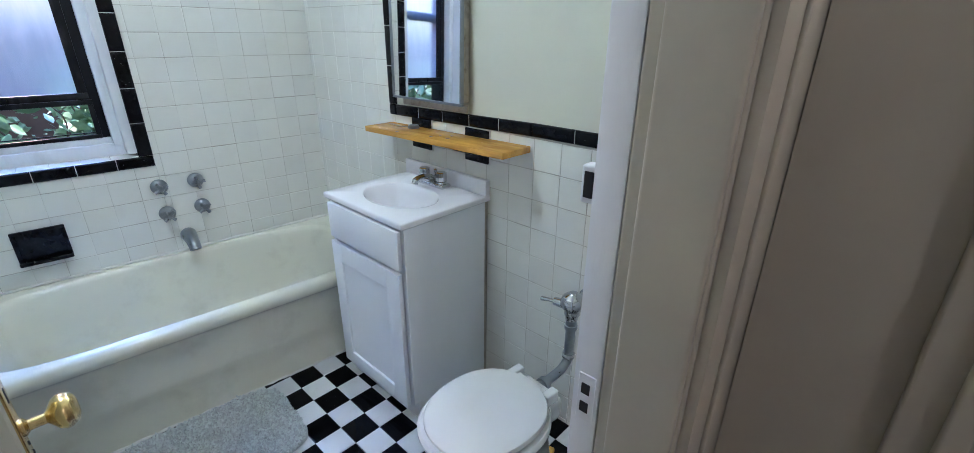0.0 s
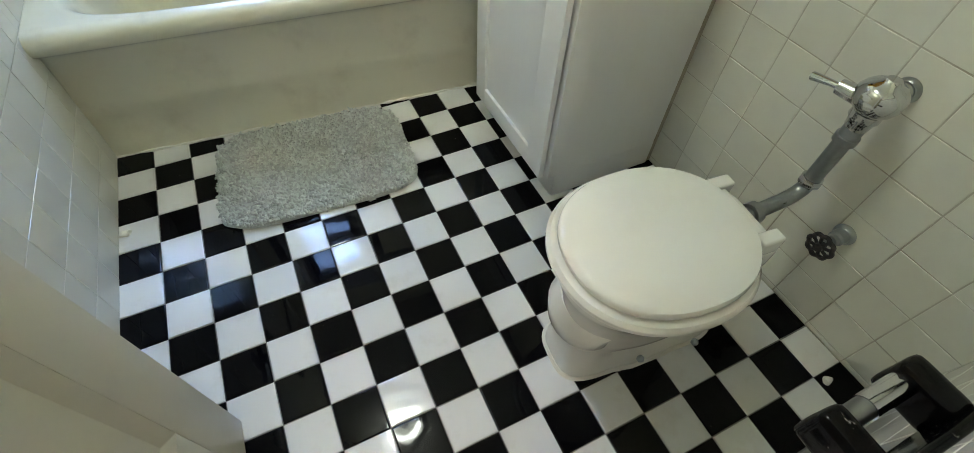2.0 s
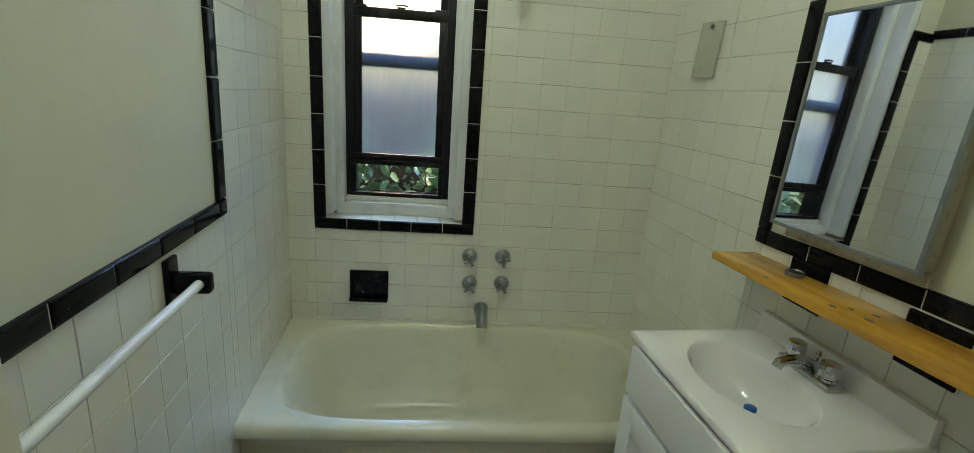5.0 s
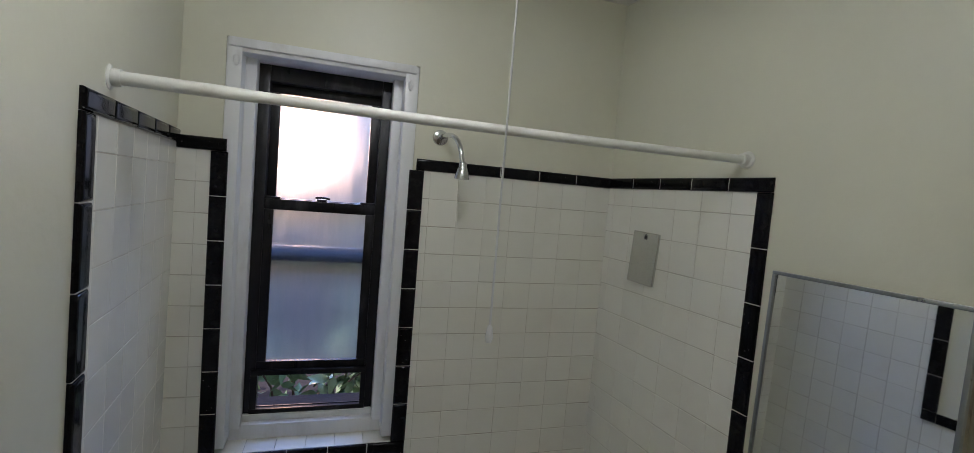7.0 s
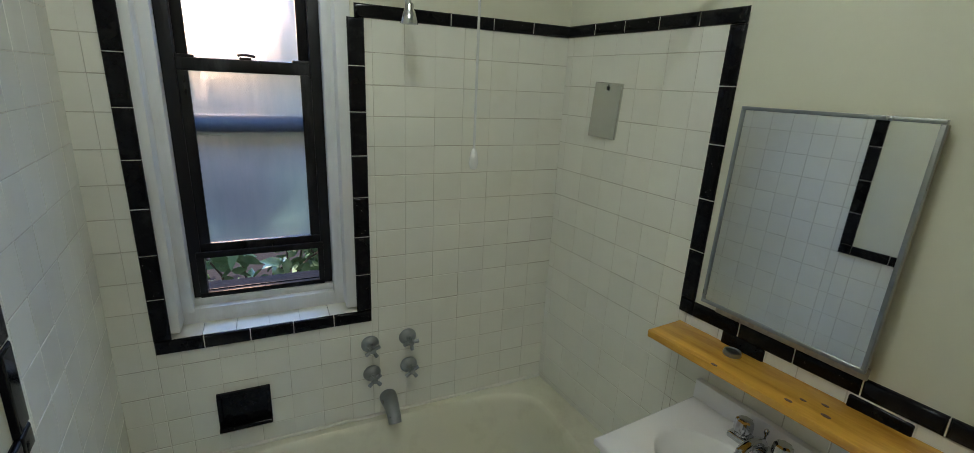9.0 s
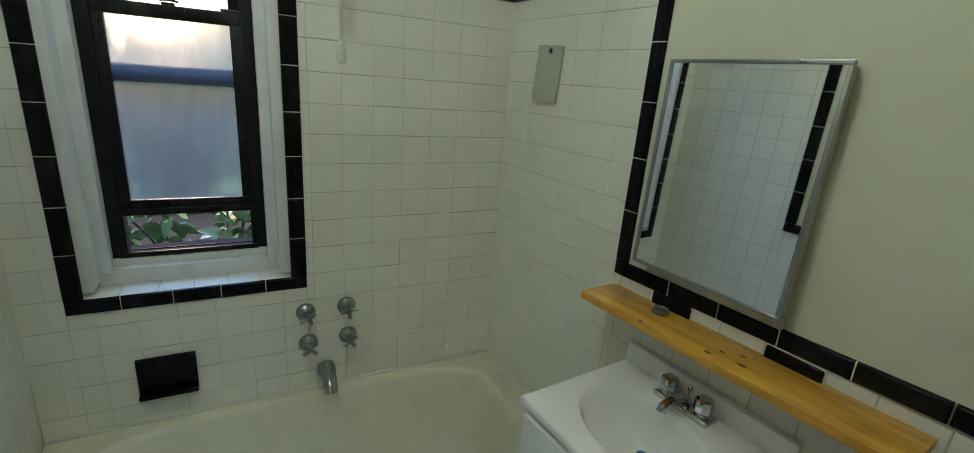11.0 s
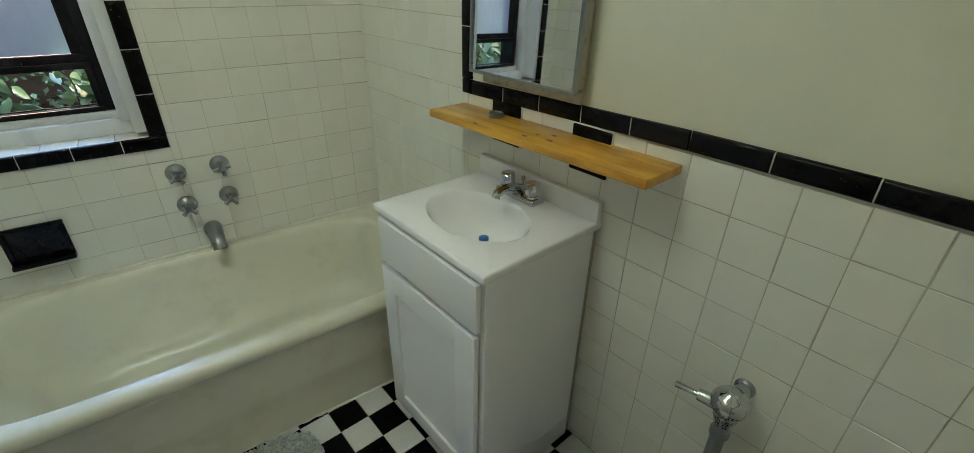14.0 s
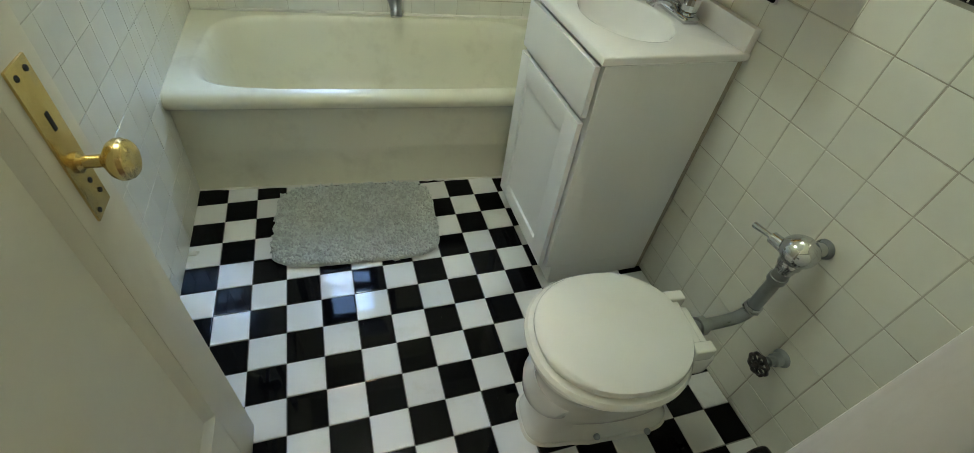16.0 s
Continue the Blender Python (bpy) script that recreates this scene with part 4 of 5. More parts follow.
def toilet():
    t = thing("toilet", "white floor-mounted toilet with the lid closed", "toilet", pose(0.912, -0.654, 0, 0, 0, -5) @ pose(-0.90, -TY, 0))
    C = 0.74

    def foot(grow, waist, z):
        out = []
        for i in range(64):
            c, h = math.cos(2 * math.pi * i / 64), math.sin(2 * math.pi * i / 64)
            b = (0.104 if c < 0 else 0.110) * (1 - waist * (1 - abs(c) ** 1.4 * 0.8 - 0.35 * math.exp(-((c + 0.05) / 0.16) ** 2)))
            out.append((0.80 + (0.205 + grow) * math.copysign(abs(c) ** 0.72, c), TY + (b + grow) * math.copysign(abs(h) ** 0.60, h), z))
        return out

    bowl = [foot(0.004, 0.30, 0.0), foot(0.003, 0.30, 0.022), foot(-0.006, 0.32, 0.036), foot(-0.016, 0.30, 0.07), egg(0.80, 0.186, 0.20, 0.088, 0.115), egg(0.79, 0.185, 0.20, 0.094, 0.15),
            egg(0.78, 0.180, 0.20, 0.098, 0.20), egg(0.77, 0.184, 0.20, 0.112, 0.26), egg(0.76, 0.186, 0.20, 0.130, 0.31), egg(C, 0.182, 0.20, 0.148, 0.350), egg(C, 0.184, 0.20, 0.152, 0.378), egg(C, 0.178, 0.19, 0.146, 0.386)]
    part("bowl", loft(bmesh.new(), bowl), M_CHINA, t, "white china bowl on a flared foot")
    part("trap_bulge", lathe(bmesh.new(), [(0, -0.055), (0.05, -0.05), (0.075, -0.02), (0.08, 0.02), (0.06, 0.05), (0, 0.06)], pose(0.650, TY + 0.012, 0.175) @ Matrix.Diagonal((0.98, 1.12, 1.20, 1))), M_CHINA, t)
    part("shelf", box(bmesh.new(), 0.86, 0.985, TY - 0.075, TY + 0.075, 0.29, 0.372, 0.02, 3), M_CHINA, t, "china shelf behind the bowl")
    seat = [egg(C, 0.192, 0.17, 0.165, 0.385), egg(C, 0.199, 0.175, 0.172, 0.392), egg(C, 0.199, 0.175, 0.172, 0.401), egg(C, 0.192, 0.17, 0.166, 0.409)]
    part("seat", loft(bmesh.new(), seat, True, True), M_SEAT, t)
    lid = [egg(C, 0.175, 0.168, 0.149, 0.411), egg(C, 0.181, 0.172, 0.155, 0.415), egg(C, 0.181, 0.172, 0.155, 0.424), egg(C, 0.177, 0.169, 0.152, 0.429), egg(C, 0.165, 0.158, 0.142, 0.4325), egg(C, 0.14, 0.13, 0.118, 0.4355), egg(C, 0.10, 0.09, 0.08, 0.4378), egg(C, 0.05, 0.045, 0.04, 0.439)]
    part("lid", loft(bmesh.new(), lid, True, True), M_SEAT, t, "closed white lid")
    part("hinge_bar", box(bmesh.new(), 0.897, 0.930, TY - 0.080, TY + 0.080, 0.387, 0.414, 0.006, 3), M_SEAT, t)
    for y in (TY - 0.070, TY + 0.070):
        part("hinge", box(bmesh.new(), 0.896, 0.948, y - 0.014, y + 0.014, 0.384, 0.424, 0.006, 3), M_SEAT, t, "white plastic hinge block")
    for x, y in ((0.775, TY - 0.082), (0.92, TY - 0.090)):
        part("bolt", lathe(bmesh.new(), [(0.009, 0.0), (0.009, 0.006), (0.004, 0.012), (0, 0.013)], pose(x, y - 0.004, 0.03, 60), 14), M_OLDCHROME, t)
    part("mortar", loft(bmesh.new(), [foot(0.011, 0.29, 0.0005), foot(0.005, 0.30, 0.007)]), M_CAULK, t, "crumbling mortar round the foot")


toilet()


def flush_valve():
    X, Y, Z = 1.154, -0.640, 0.582
    t = thing("flush_valve", "dull chrome flush valve with a side lever and bent pipe", "flush valve")
    part("body", lathe(bmesh.new(), [(0.020, -0.055), (0.022, -0.040), (0.026, -0.034), (0.026, -0.020), (0.034, -0.012), (0.040, 0.0), (0.041, 0.016), (0.036, 0.026), (0.028, 0.034), (0.016, 0.039), (0.012, 0.045), (0, 0.046)], pose(X, Y, Z)), M_CHROME, t)
    part("supply", tube(bmesh.new(), [(X, Y, Z), (RIGHT - 0.004, Y, Z)], 0.018, 18), M_CHROME, t)
    part("flange", lathe(bmesh.new(), [(0.024, 0), (0.023, 0.006), (0.019, 0.010)], pose(RIGHT - 0.003, Y, Z, 0, -90)), M_OLDCHROME, t)
    part("socket", tube(bmesh.new(), [(X - 0.008, Y + 0.02, Z - 0.004), (X - 0.014, Y + 0.062, Z - 0.006)], [0.017, 0.014], 16), M_CHROME, t)
    part("lever", tube(bmesh.new(), [(X - 0.014, Y + 0.058, Z - 0.006), (X - 0.015, Y + 0.076, Z - 0.008), (X - 0.012, Y + 0.114, Z - 0.018)], [0.0055, 0.0065, 0.0085], 12), M_CHROME, t, "chrome flush lever")
    part("vacuum_tube", lathe(bmesh.new(), [(0.0185, -0.03), (0.0185, -0.075), (0.0215, -0.076), (0.0215, -0.090), (0.0165, -0.092), (0.0165, -0.190)], pose(X, Y, Z)), M_OLDCHROME, t)
    part("nut", lathe(bmesh.new(), [(0.0205, -0.188), (0.0225, -0.191), (0.0225, -0.203), (0.0205, -0.207)], pose(X, Y, Z), 8), M_CHROME, t)
    part("elbow", tube(bmesh.new(), [(X, Y, Z - 0.190)] + arc((X, Y, Z - 0.205), (X - 0.006, Y, Z - 0.236), (X - 0.06, Y, Z - 0.238), 8) + [(0.98, Y, Z - 0.236)], 0.0160, 18), M_OLDCHROME, t)
    part("spud_nut", lathe(bmesh.new(), [(0.024, 0), (0.024, 0.018), (0.018, 0.022)], pose(1.008, Y, Z - 0.236, 0, 90), 10), M_OLDCHROME, t)


flush_valve()


def stop_valve():
    m = F_RIGHT @ pose(0.740, 0.276, 0.002)
    t = thing("stop_valve", "wall stop valve with a black scalloped wheel handle", "valve", m)
    part("flange", lathe(bmesh.new(), [(0.025, 0), (0.024, 0.005), (0.018, 0.011), (0.017, 0.030), (0.013, 0.034), (0.013, 0.046)]), M_OLDCHROME, t)
    part("spindle", lathe(bmesh.new(), [(0.006, 0.04), (0.006, 0.084)], n=12), M_OLDCHROME, t)
    bm = bmesh.new()
    ring = [(0.0265 * (1 + 0.07 * math.cos(8 * a)) * math.cos(a), 0.0265 * (1 + 0.07 * math.cos(8 * a)) * math.sin(a), 0.076) for a in (2 * math.pi * i / 48 for i in range(49))]
    tube(bm, ring, 0.0050, 8)
    for k in range(8):
        a = k * math.pi / 4 + 0.4
        tube(bm, [(0, 0, 0.080), (0.0265 * math.cos(a), 0.0265 * math.sin(a), 0.076)], 0.0036, 8)
    lathe(bm, [(0.010, 0.070), (0.010, 0.086), (0, 0.088)], n=12)
    part("wheel", bm, M_IRON, t, "black scalloped hand wheel")


stop_valve()

# ---- paper holder and towel bar ----
t = thing("paper_holder", "black ceramic toilet paper holder with an empty metal roller", "paper holder", F_DOOR @ pose(-0.700, 0.572, 0))
part("back_plate", box(bmesh.new(), -0.085, 0.085, -0.036, 0.042, 0.002, 0.014, 0.005, 3), M_BLACKCHIP, t)
for s in (-0.062, 0.062):
    part("post", box(bmesh.new(), s - 0.017, s + 0.017, -0.030, 0.030, 0.010, 0.078, 0.011, 3), M_BLACKCHIP, t, "chipped black post")
r = part("roller", tube(bmesh.new(), [(-0.050, 0.006, 0.060), (0.012, 0.006, 0.060)], 0.0140, 20), M_CHROME, t, "empty metal roller")
part("sleeve", tube(bmesh.new(), [(0.010, 0.006, 0.060), (0.050, 0.006, 0.060)], 0.0122, 20), M_OLDCHROME, r)


def towel_bar():
    t = thing("towel_bar", "white towel bar on black ceramic brackets", "towel bar", F_LEFT)
    for s in (0.196, -0.420):
        bm = bmesh.new()
        box(bm, s - 0.024, s + 0.024, 0.945, 1.058, 0.002, 0.014, 0.005, 3)
        box(bm, s - 0.014, s + 0.014, 0.980, 1.026, 0.010, 0.088, 0.010, 3)
        part("bracket", bm, M_BLACK, t, "black glazed bracket")
    part("bar", tube(bmesh.new(), [(-0.420, 1.004, 0.066), (0.196, 1.004, 0.066)], 0.0105, 18), M_PLASTIC, t, "white bar")


towel_bar()

# ---- bath mat ----


def bath_mat():
    random.seed(11)
    t = thing("bath_mat", "grey shaggy chenille bath mat lying before the tub", "bath mat", pose(0.250, 0.228, 0.0, 0, 0, -4))
    a, b = 0.292, 0.205

    def outline(k, z, wob):
        out = []
        for i in range(120):
            w = 2 * math.pi * i / 120
            c, s = math.cos(w), math.sin(w)
            e = 1 + wob * noise.noise(Vector((3 * c, 3 * s, 1.7)))
            out.append((k * e * a * math.copysign(abs(c) ** 0.36, c), k * e * b * math.copysign(abs(s) ** 0.36, s), z))
        return out

    part("backing", loft(bmesh.new(), [outline(0.985, 0.0, 0.02), outline(1.0, 0.006, 0.02), outline(0.97, 0.014, 0.02)], True, True), M_RUG, t)
    bm = bmesh.new()
    tmpl = bmesh.new()
    bmesh.ops.create_icosphere(tmpl, subdivisions=1, radius=1.0)
    base = [v.co.copy() for v in tmpl.verts]
    tris = [[v.index for v in f.verts] for f in tmpl.faces]
    tmpl.free()
    vs, fs = [], []
    for _ in range(9000):
        x, y = random.uniform(-1, 1), random.uniform(-1, 1)
        if (abs(x) ** 5.5 + abs(y) ** 5.5) > 0.93 + 0.12 * noise.noise(Vector((9 * x, 9 * y, 4.0))):
            continue
        e = 1 + 0.02 * noise.noise(Vector((3 * x, 3 * y, 1.7)))
        bend = pose(0, 0, 0, random.gauss(0, 50), random.gauss(0, 50), random.uniform(0, 360))
        r = random.uniform(0.0030, 0.0046)
        clump = noise.noise(Vector((x * 26, y * 18, 2)))
        mm = pose(x * a * e, y * b * e, 0.011 + 0.006 * noise.noise(Vector((x * 5, y * 4, 0))) + 0.011 * clump + random.uniform(0, 0.008)) @ bend @ Matrix.Diagonal((r, r, r * random.uniform(1.8, 3.2), 1))
        o = len(vs)
        vs += [mm @ c for c in base]
        fs += [[o + i for i in f] for f in tris]
    bm.free()
    me = bpy.data.meshes.new("pile")
    me.from_pydata(vs, [], fs)
    me.materials.append(M_RUG)
    for p in me.polygons:
        p.use_smooth = True
    ob = new("pile", me)
    ob.parent = t
    tagged(ob, "shaggy grey pile", kind="stuff")


bath_mat()

# ---- litter on the floor ----


def crumb(name, label, category, x, y, r, mat, seed):
    random.seed(seed)
    bm = bmesh.new()
    bmesh.ops.create_icosphere(bm, subdivisions=2, radius=r)
    for v in bm.verts:
        k = 1 + 0.55 * noise.noise(v.co * (1.3 / r) + Vector((seed, 0, 0)))
        v.co = Vector((v.co.x * k * 1.4, v.co.y * k, max(v.co.z, -0.3 * r) * k * 0.6))
    low = min(v.co.z for v in bm.verts)
    for v in bm.verts:
        v.co.z -= low
    ob = new(name, mesh_of(name, bm, mat))
    ob.matrix_basis = pose(x, y, 0.0003)
    tagged(ob, label, category)


crumb("lint_clump", "small grey clump of lint on the tiles beside the mat", "lint", 0.362, 0.018, 0.009, M_RUG, 3)
crumb("paint_flake", "curled flake of white paint at the foot of the tiled wall", "paint flake", -0.292, 0.170, 0.011, M_CAULK, 5)
crumb("mortar_crumb", "brown crumbled lump of mortar on the floor behind the toilet", "rubble", 1.075, -0.640, 0.020, M_PINE, 7)
crumb("mortar_crumb", "small pale crumb of mortar on the floor by the wall", "rubble", 1.165, -0.955, 0.010, M_CAULK, 9)

# ---- outside ----
solid("ground", box(bmesh.new(), -400, 400, 1.75, 800, 0.1, 0.60), M_SOIL, "dark soil outside the window")
solid("outer_sill", box(bmesh.new(), -0.26, 0.338, BACK + 0.130, BACK + 0.30, 0.80, 0.945, 0.004), M_SOIL, "dark weathered stone sill outside", B)


def hedge():
    """A clipped hedge beyond the window: a dark core with a coat of leaves."""
    random.seed(31)
    t = thing("hedge", "dense green hedge beyond the window", "hedge", B)
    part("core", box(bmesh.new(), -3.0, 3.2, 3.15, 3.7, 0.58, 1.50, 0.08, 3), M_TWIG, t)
    vs, fs = [], []
    for _ in range(5200):
        x, z, y = random.uniform(-2.6, 2.8), random.uniform(0.6, 1.50), 3.12 + random.uniform(-0.05, 0.06)
        z += 0.05 * noise.noise(Vector((x * 3, 0, 0)))
        if random.random() < 0.2:
            y, z = random.uniform(3.1, 3.6), 1.50 + 0.06 * random.random() + 0.05 * noise.noise(Vector((x * 3, 1, 0)))
        w = random.uniform(0.016, 0.030)
        q = pose(x, y, z, random.uniform(-60, 60), random.uniform(-60, 60), random.uniform(0, 360))
        o = len(vs)
        vs += [q @ Vector(c) for c in ((0, 0, 0), (0.7 * w, w, 0.1 * w), (0, 2.4 * w, 0), (-0.7 * w, w, 0.1 * w))]
        fs.append([o, o + 1, o + 2, o + 3])
    me = bpy.data.meshes.new("leaves")
    me.from_pydata(vs, [], fs)
    me.materials.append(M_LEAF)
    ob = new("leaves", me)
    ob.parent = t
    tagged(ob, "small green leaves", kind="stuff")


hedge()


def shrub():
    random.seed(23)
    t = thing("shrub", "leafy green shrub outside the open bottom of the window", "shrub", B)
    bm = bmesh.new()
    vs, fs = [], []
    for s in range(38):
        x = random.uniform(-0.75, 0.85)
        v0 = random.uniform(1.55, 2.3)
        p = Vector((x, v0, 0.58))
        d = Vector((random.uniform(-0.3, 0.3), random.uniform(-0.35, 0.15), 1)).normalized()
        pts = [p.copy()]
        for k in range(9):
            d = (d + Vector((random.uniform(-0.3, 0.3), random.uniform(-0.3, 0.25), random.uniform(-0.15, 0.1)))).normalized()
            p = p + d * random.uniform(0.055, 0.085)
            p.y = max(p.y, 1.47)
            pts.append(p.copy())
            if k < 1:
                continue
            for _ in range(5):
                w = random.uniform(0.020, 0.036)
                q = pose(*(p + Vector((random.uniform(-0.05, 0.05), random.uniform(-0.05, 0.05), random.uniform(-0.03, 0.03)))), random.uniform(-70, 70), random.uniform(-70, 70), random.uniform(0, 360))
                o = len(vs)
                for c in ((0, 0, 0), (0.6 * w, 0.7 * w, 0.12 * w), (0.75 * w, 1.5 * w, 0.05 * w), (0.35 * w, 2.5 * w, -0.15 * w), (0, 3.1 * w, -0.35 * w), (-0.35 * w, 2.5 * w, -0.15 * w), (-0.75 * w, 1.5 * w, 0.05 * w), (-0.6 * w, 0.7 * w, 0.12 * w), (0, 1.5 * w, -0.12 * w)):
                    vs.append(q @ Vector(c))
                fs += [[o + 8, o + i, o + (i + 1) % 8] for i in range(8)]
        tube(bm, pts, [0.007 - 0.0005 * i for i in range(len(pts))], 7)
    tagged(part("branchwork", bm, M_TWIG, t, "brown twigs"), kind="stuff")
    me = bpy.data.meshes.new("leaves")
    me.from_pydata(vs, [], fs)
    me.materials.append(M_LEAF)
    for p in me.polygons:
        p.use_smooth = True
    ob = new("leaves", me)
    ob.parent = t
    tagged(ob, "broad green leaves", kind="stuff")


shrub()

# ---- tiles ----
TILES = {}


def tile_mesh(w, h, depth, edge, mat, round_top=False):
    key = (round(w, 3), round(h, 3), depth, edge, mat.name)
    if key not in TILES:
        bm = bmesh.new()
        loops = []
        steps = [(0.0, 0.0), (0.0, depth - edge), (edge * 0.4, depth - edge * 0.25), (edge * 1.3, depth)]
        if round_top:
            steps = [(0.0, 0.0), (0.0, depth * 0.45), (edge * 0.5, depth * 0.75), (edge * 1.6, depth * 0.95), (edge * 3, depth)]
        for i, z in steps:
            loops.append([(-w / 2 + i, -h / 2 + i, z), (w / 2 - i, -h / 2 + i, z), (w / 2 - i, h / 2 - i, z), (-w / 2 + i, h / 2 - i, z)])
        loft(bm, loops)
        TILES[key] = mesh_of("tile", bm, mat, round_top)
    return TILES[key]


def place(name, parent, mesh, m, wobble=0.25, lift=0.0):
    ob = new(name, mesh)
    ob.parent = parent
    world_m = m @ pose(0, 0, lift, random.uniform(-wobble, wobble), random.uniform(-wobble, wobble), 0)
    ob.matrix_basis = parent.matrix_basis.inverted() @ world_m
    return ob


def lay(parent, m, s0, s1, h0, h1, ps, ph, os, oh, mat=None, pick=None, gap=0.0017, gap_h=0.0017, depth=0.0046, edge=0.0010, base=-0.002, wobble=0.10, rise=0.0004, name="tile"):
    """Tiles of pitch ps by ph on grid lines through (os, oh), cut to the rectangle."""
    i0, i1 = math.floor((s0 - os) / ps), math.ceil((s1 - os) / ps)
    j0, j1 = math.floor((h0 - oh) / ph), math.ceil((h1 - oh) / ph)
    for i in range(i0, i1):
        for j in range(j0, j1):
            a0, a1 = max(s0, os + i * ps), min(s1, os + (i + 1) * ps)
            b0, b1 = max(h0, oh + j * ph), min(h1, oh + (j + 1) * ph)
            if a1 - a0 < 0.014 or b1 - b0 < 0.014:
                continue
            me = tile_mesh(a1 - a0 - gap, b1 - b0 - gap_h, depth, edge, pick(i, j) if pick else mat)
            place(name, parent, me, m @ pose((a0 + a1) / 2 + random.uniform(-0.0005, 0.0005), (b0 + b1) / 2 + random.uniform(-0.0006, 0.0006), base + random.uniform(-rise, rise)), wobble)


def band(parent, m, s0, s1, h0, h1, along, length=0.150, mat=M_BLACK, depth=0.011):
    lo, hi = (s0, s1) if along == "s" else (h0, h1)
    n = max(1, round((hi - lo) / length))
    for k in range(n):
        a, b = lo + (hi - lo) * k / n, lo + (hi - lo) * (k + 1) / n
        w, h = (b - a - 0.0022, h1 - h0) if along == "s" else (s1 - s0, b - a - 0.0022)
        c = ((a + b) / 2, (h0 + h1) / 2) if along == "s" else ((s0 + s1) / 2, (a + b) / 2)
        if k:
            jw, jh = (0.0024, h1 - h0 - 0.004) if along == "s" else (s1 - s0 - 0.004, 0.0024)
            jc = (a, (h0 + h1) / 2) if along == "s" else ((s0 + s1) / 2, a)
            place("trim_joint", parent, tile_mesh(jw, jh, depth * 0.62, 0.0004, M_CAULK), m @ pose(jc[0], jc[1], 0.0005), 0.0)
        chipped = mat is M_BLACK and random.random() < 0.25
        place("trim_tile", parent, tile_mesh(w, h, depth, 0.003, M_BLACKCHIP if chipped else mat, True), m @ pose(c[0], c[1], 0.0005), 0.4)


random.seed(5)
T = 0.104


def grout(name, m, rects):
    bm = bmesh.new()
    for a0, a1, b0, b1 in rects:
        box(bm, a0, a1, b0, b1, -0.003, 0.0012)
    ob = new(name, mesh_of(name, bm, M_GROUT, False))
    ob.matrix_basis = m
    return tagged(ob, "grey grout between the white wall tiles", "grout", "", "structure")


grout("grout_right", F_RIGHT, ((-1.06, 1.045, 0, BAND_LOW + 0.02), (-1.06, -0.345, BAND_LOW, 1.9)))
grout("grout_left", F_LEFT, ((-1.045, 1.19, 0, BAND_LOW_LEFT), (0.51, 1.19, BAND_LOW_LEFT, 1.9)))
grout("grout_back", F_BACK, ((-0.41, WIN_L + 0.02, 0.35, 1.9), (WIN_R - 0.02, 1.16, 0.35, 1.9), (WIN_L + 0.02, WIN_R - 0.02, 0.35, WIN_B + 0.02)))
grout("grout_door", F_DOOR, ((-RIGHT, -JAMB_R - 0.031, 0, BAND_LOW),))
# right wall: below the band, and up to the top band round the tub
lay(wall_right, F_RIGHT, -0.392, 1.045, 0.0, BAND_LOW + 0.014, 0.1085, 0.1057, 0.068, 0.967, M_WTILE, gap=0.0027, gap_h=0.0027)
lay(wall_right, F_RIGHT, -1.052, -0.392, 0.40, BAND_TOP, 0.1085, 0.1057, 0.068, 0.967, M_WTILE, gap=0.0013, gap_h=0.0022)
band(wall_right, F_RIGHT @ pose(-0.345, BAND_LOW, 0, 0, 0, 1.15), 0.0, 0.728, 0.0, 0.044, "s")
band(wall_right, F_RIGHT, 0.3835, 1.045, 1.079, 1.123, "s", 0.148)
band(wall_right, F_RIGHT, -0.392, -0.3455, BAND_LOW, BAND_LOW + 0.044, "s")
band(wall_right, F_RIGHT, -0.392, -0.346, BAND_LOW + 0.0445, BAND_TOP, "h")
band(wall_right, F_RIGHT, -1.046, -0.346, BAND_TOP, BAND_TOP + 0.040, "s")
# left wall
lay(wall_left, F_LEFT, -1.045, 0.512, 0.0, BAND_LOW_LEFT, 0.1065, 0.1085, 0.02, BAND_LOW_LEFT, M_WTILE)
lay(wall_left, F_LEFT, 0.512, 1.188, 0.40, BAND_TOP_LEFT, 0.1065, 0.1085, 0.02, BAND_LOW_LEFT, M_WTILE)
band(wall_left, F_LEFT, -1.045, 0.470, BAND_LOW_LEFT, BAND_LOW_LEFT + 0.044, "s")
band(wall_left, F_LEFT, 0.4705, 0.522, BAND_LOW_LEFT, BAND_LOW_LEFT + 0.044, "s")
band(wall_left, F_LEFT, 0.470, 0.522, BAND_LOW_LEFT + 0.0445, BAND_TOP_LEFT, "h")
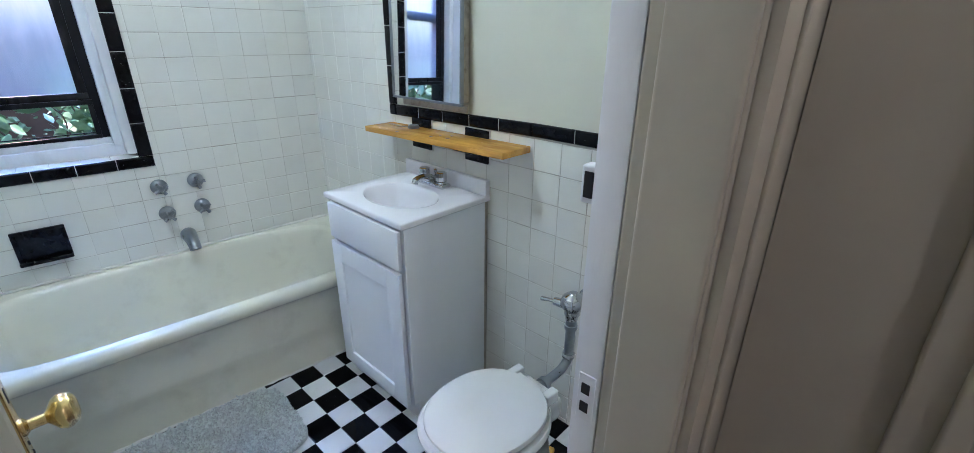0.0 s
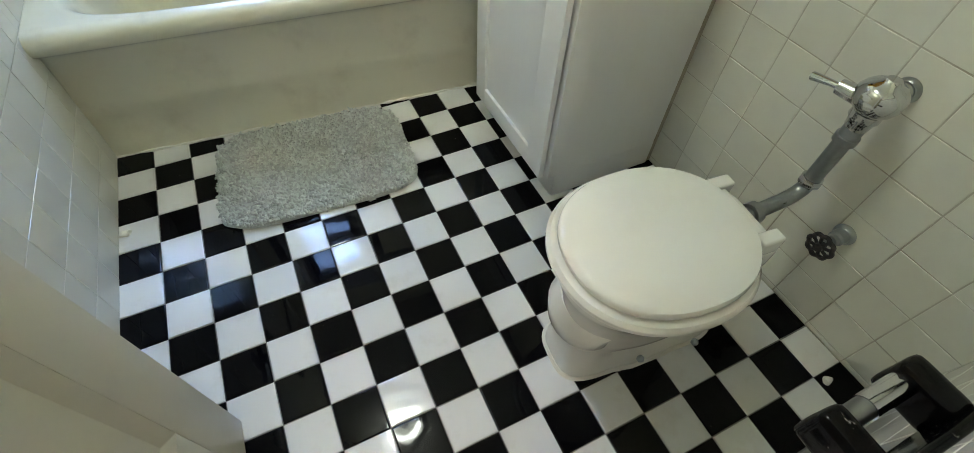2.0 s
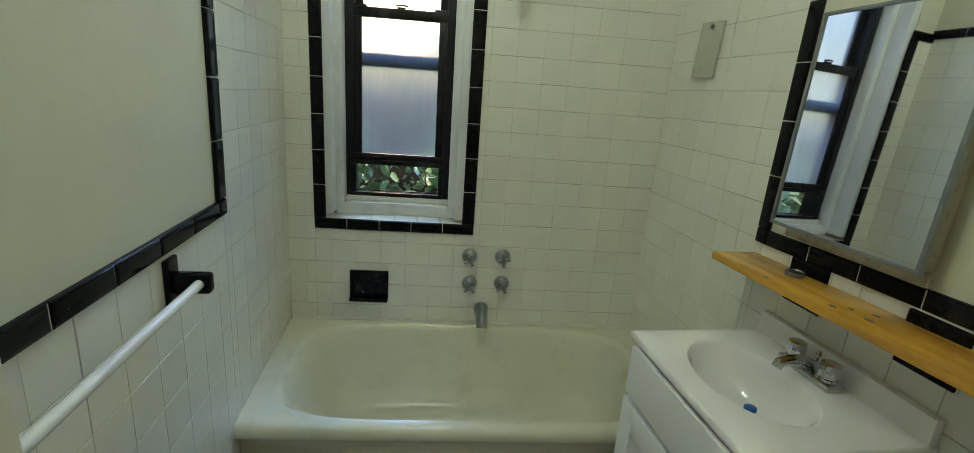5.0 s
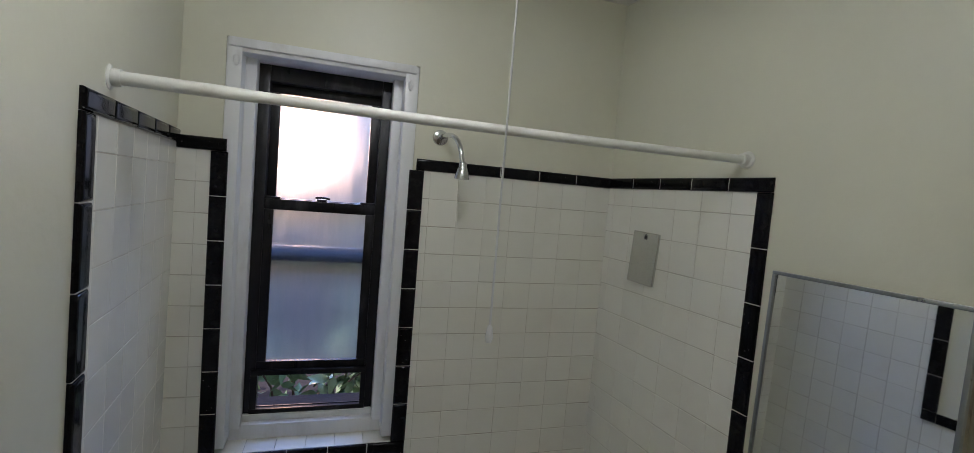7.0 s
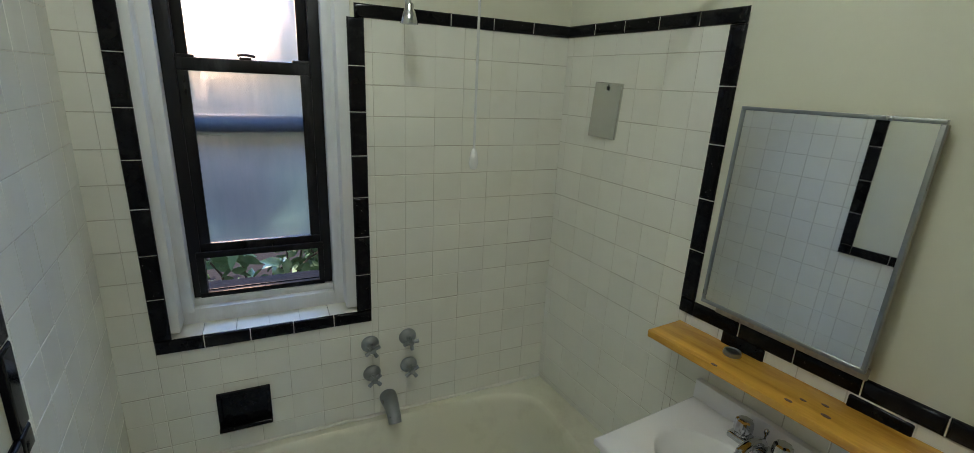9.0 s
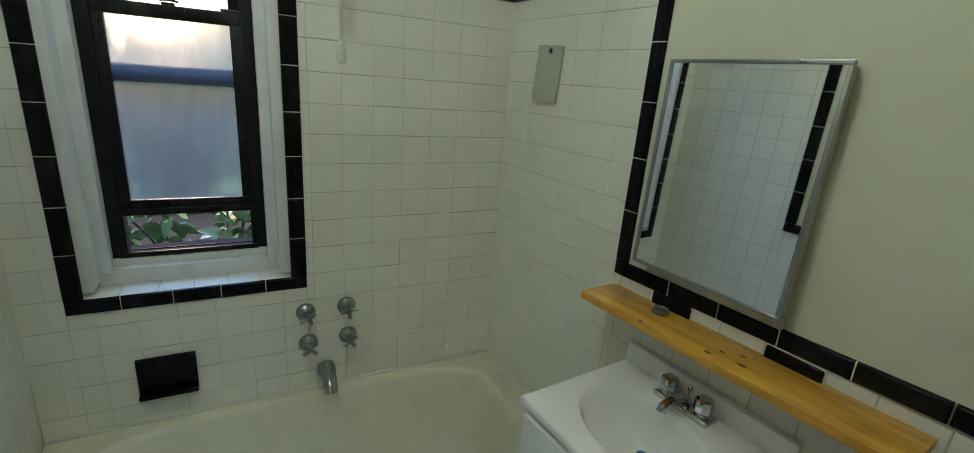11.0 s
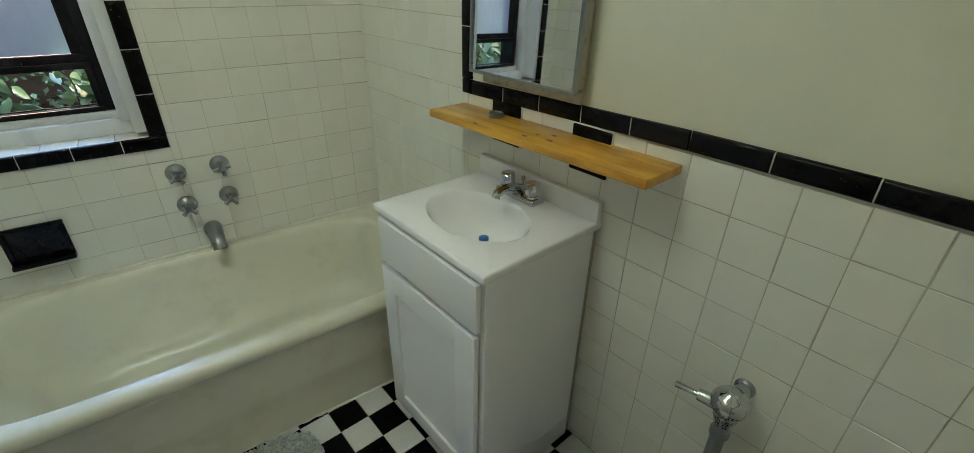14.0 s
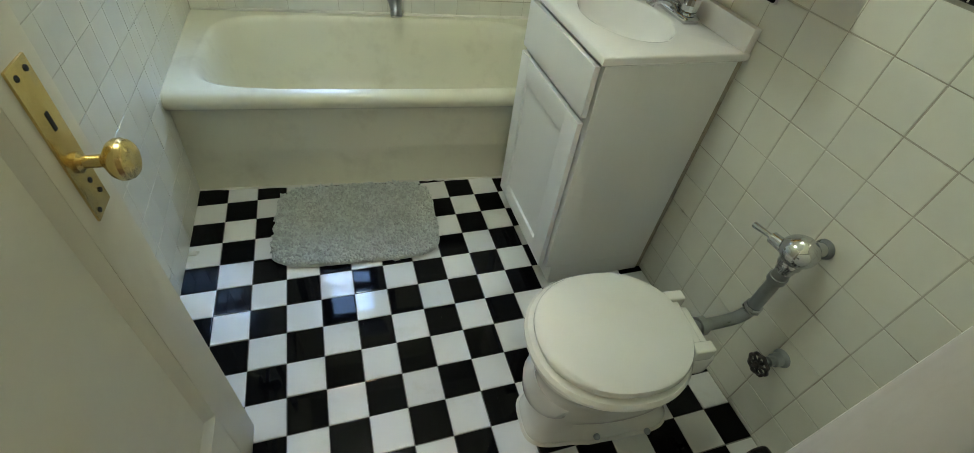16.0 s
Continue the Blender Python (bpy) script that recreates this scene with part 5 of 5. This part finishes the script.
band(wall_left, F_LEFT, 0.470, 1.188, BAND_TOP_LEFT, BAND_TOP_LEFT + 0.040, "s")
# back wall
lay(wall_back, F_BACK, -0.402, WIN_L, 0.40, BAND_TOP, 0.105, 0.0990, 0.404, BAND_TOP, M_WTILE, gap=0.0008, gap_h=0.0026)
lay(wall_back, F_BACK, WIN_R, 1.142, 0.40, BAND_TOP, 0.105, 0.0990, 0.404, BAND_TOP, M_WTILE, gap=0.0008, gap_h=0.0026)
lay(wall_back, F_BACK, WIN_L, WIN_R, 0.40, WIN_B, 0.105, 0.0990, 0.404, BAND_TOP, M_WTILE, gap=0.0008, gap_h=0.0026)
band(wall_back, F_BACK, WIN_R - 0.030, 1.140, BAND_TOP, BAND_TOP + 0.040, "s")
band(wall_back, F_BACK, -0.402, WIN_L + 0.044, BAND_TOP, BAND_TOP + 0.040, "s")
band(wall_back, F_BACK, WIN_L, WIN_L + 0.048, WIN_B + 0.0455, BAND_TOP, "h")
band(wall_back, F_BACK, WIN_R - 0.052, WIN_R, WIN_B + 0.0455, BAND_TOP, "h")
band(wall_back, F_BACK, WIN_L, WIN_R, WIN_B, WIN_B + 0.045, "s", 0.135)
lay(wall_back, B @ basis((0, BACK + 0.001, 0.884), (1, 0, 0), (0, 1, 0), (0, 0, 1)), -0.258, 0.336, -0.004, 0.088, 0.098, 0.092, -0.258, -0.004, M_WTILE)
# wall beside the door
lay(wall_door, F_DOOR, -RIGHT, -JAMB_R - 0.031, 0.0, BAND_LOW, 0.1065, 0.1085, -RIGHT, BAND_LOW, M_WTILE)
band(wall_door, F_DOOR, -RIGHT, -JAMB_R - 0.031, BAND_LOW, BAND_LOW + 0.044, "s")
# floor, black and white in turn
lay(floor, Matrix(), -0.330, RIGHT - 0.002, DOORWALL, 0.522, T, T, 0.0, 0.0, pick=lambda i, j: M_FBLACK if (i + j) % 2 else M_FWHITE, gap=0.0022, gap_h=0.0022, depth=0.006, edge=0.0022, base=-0.006, wobble=0.11, rise=0.0007)
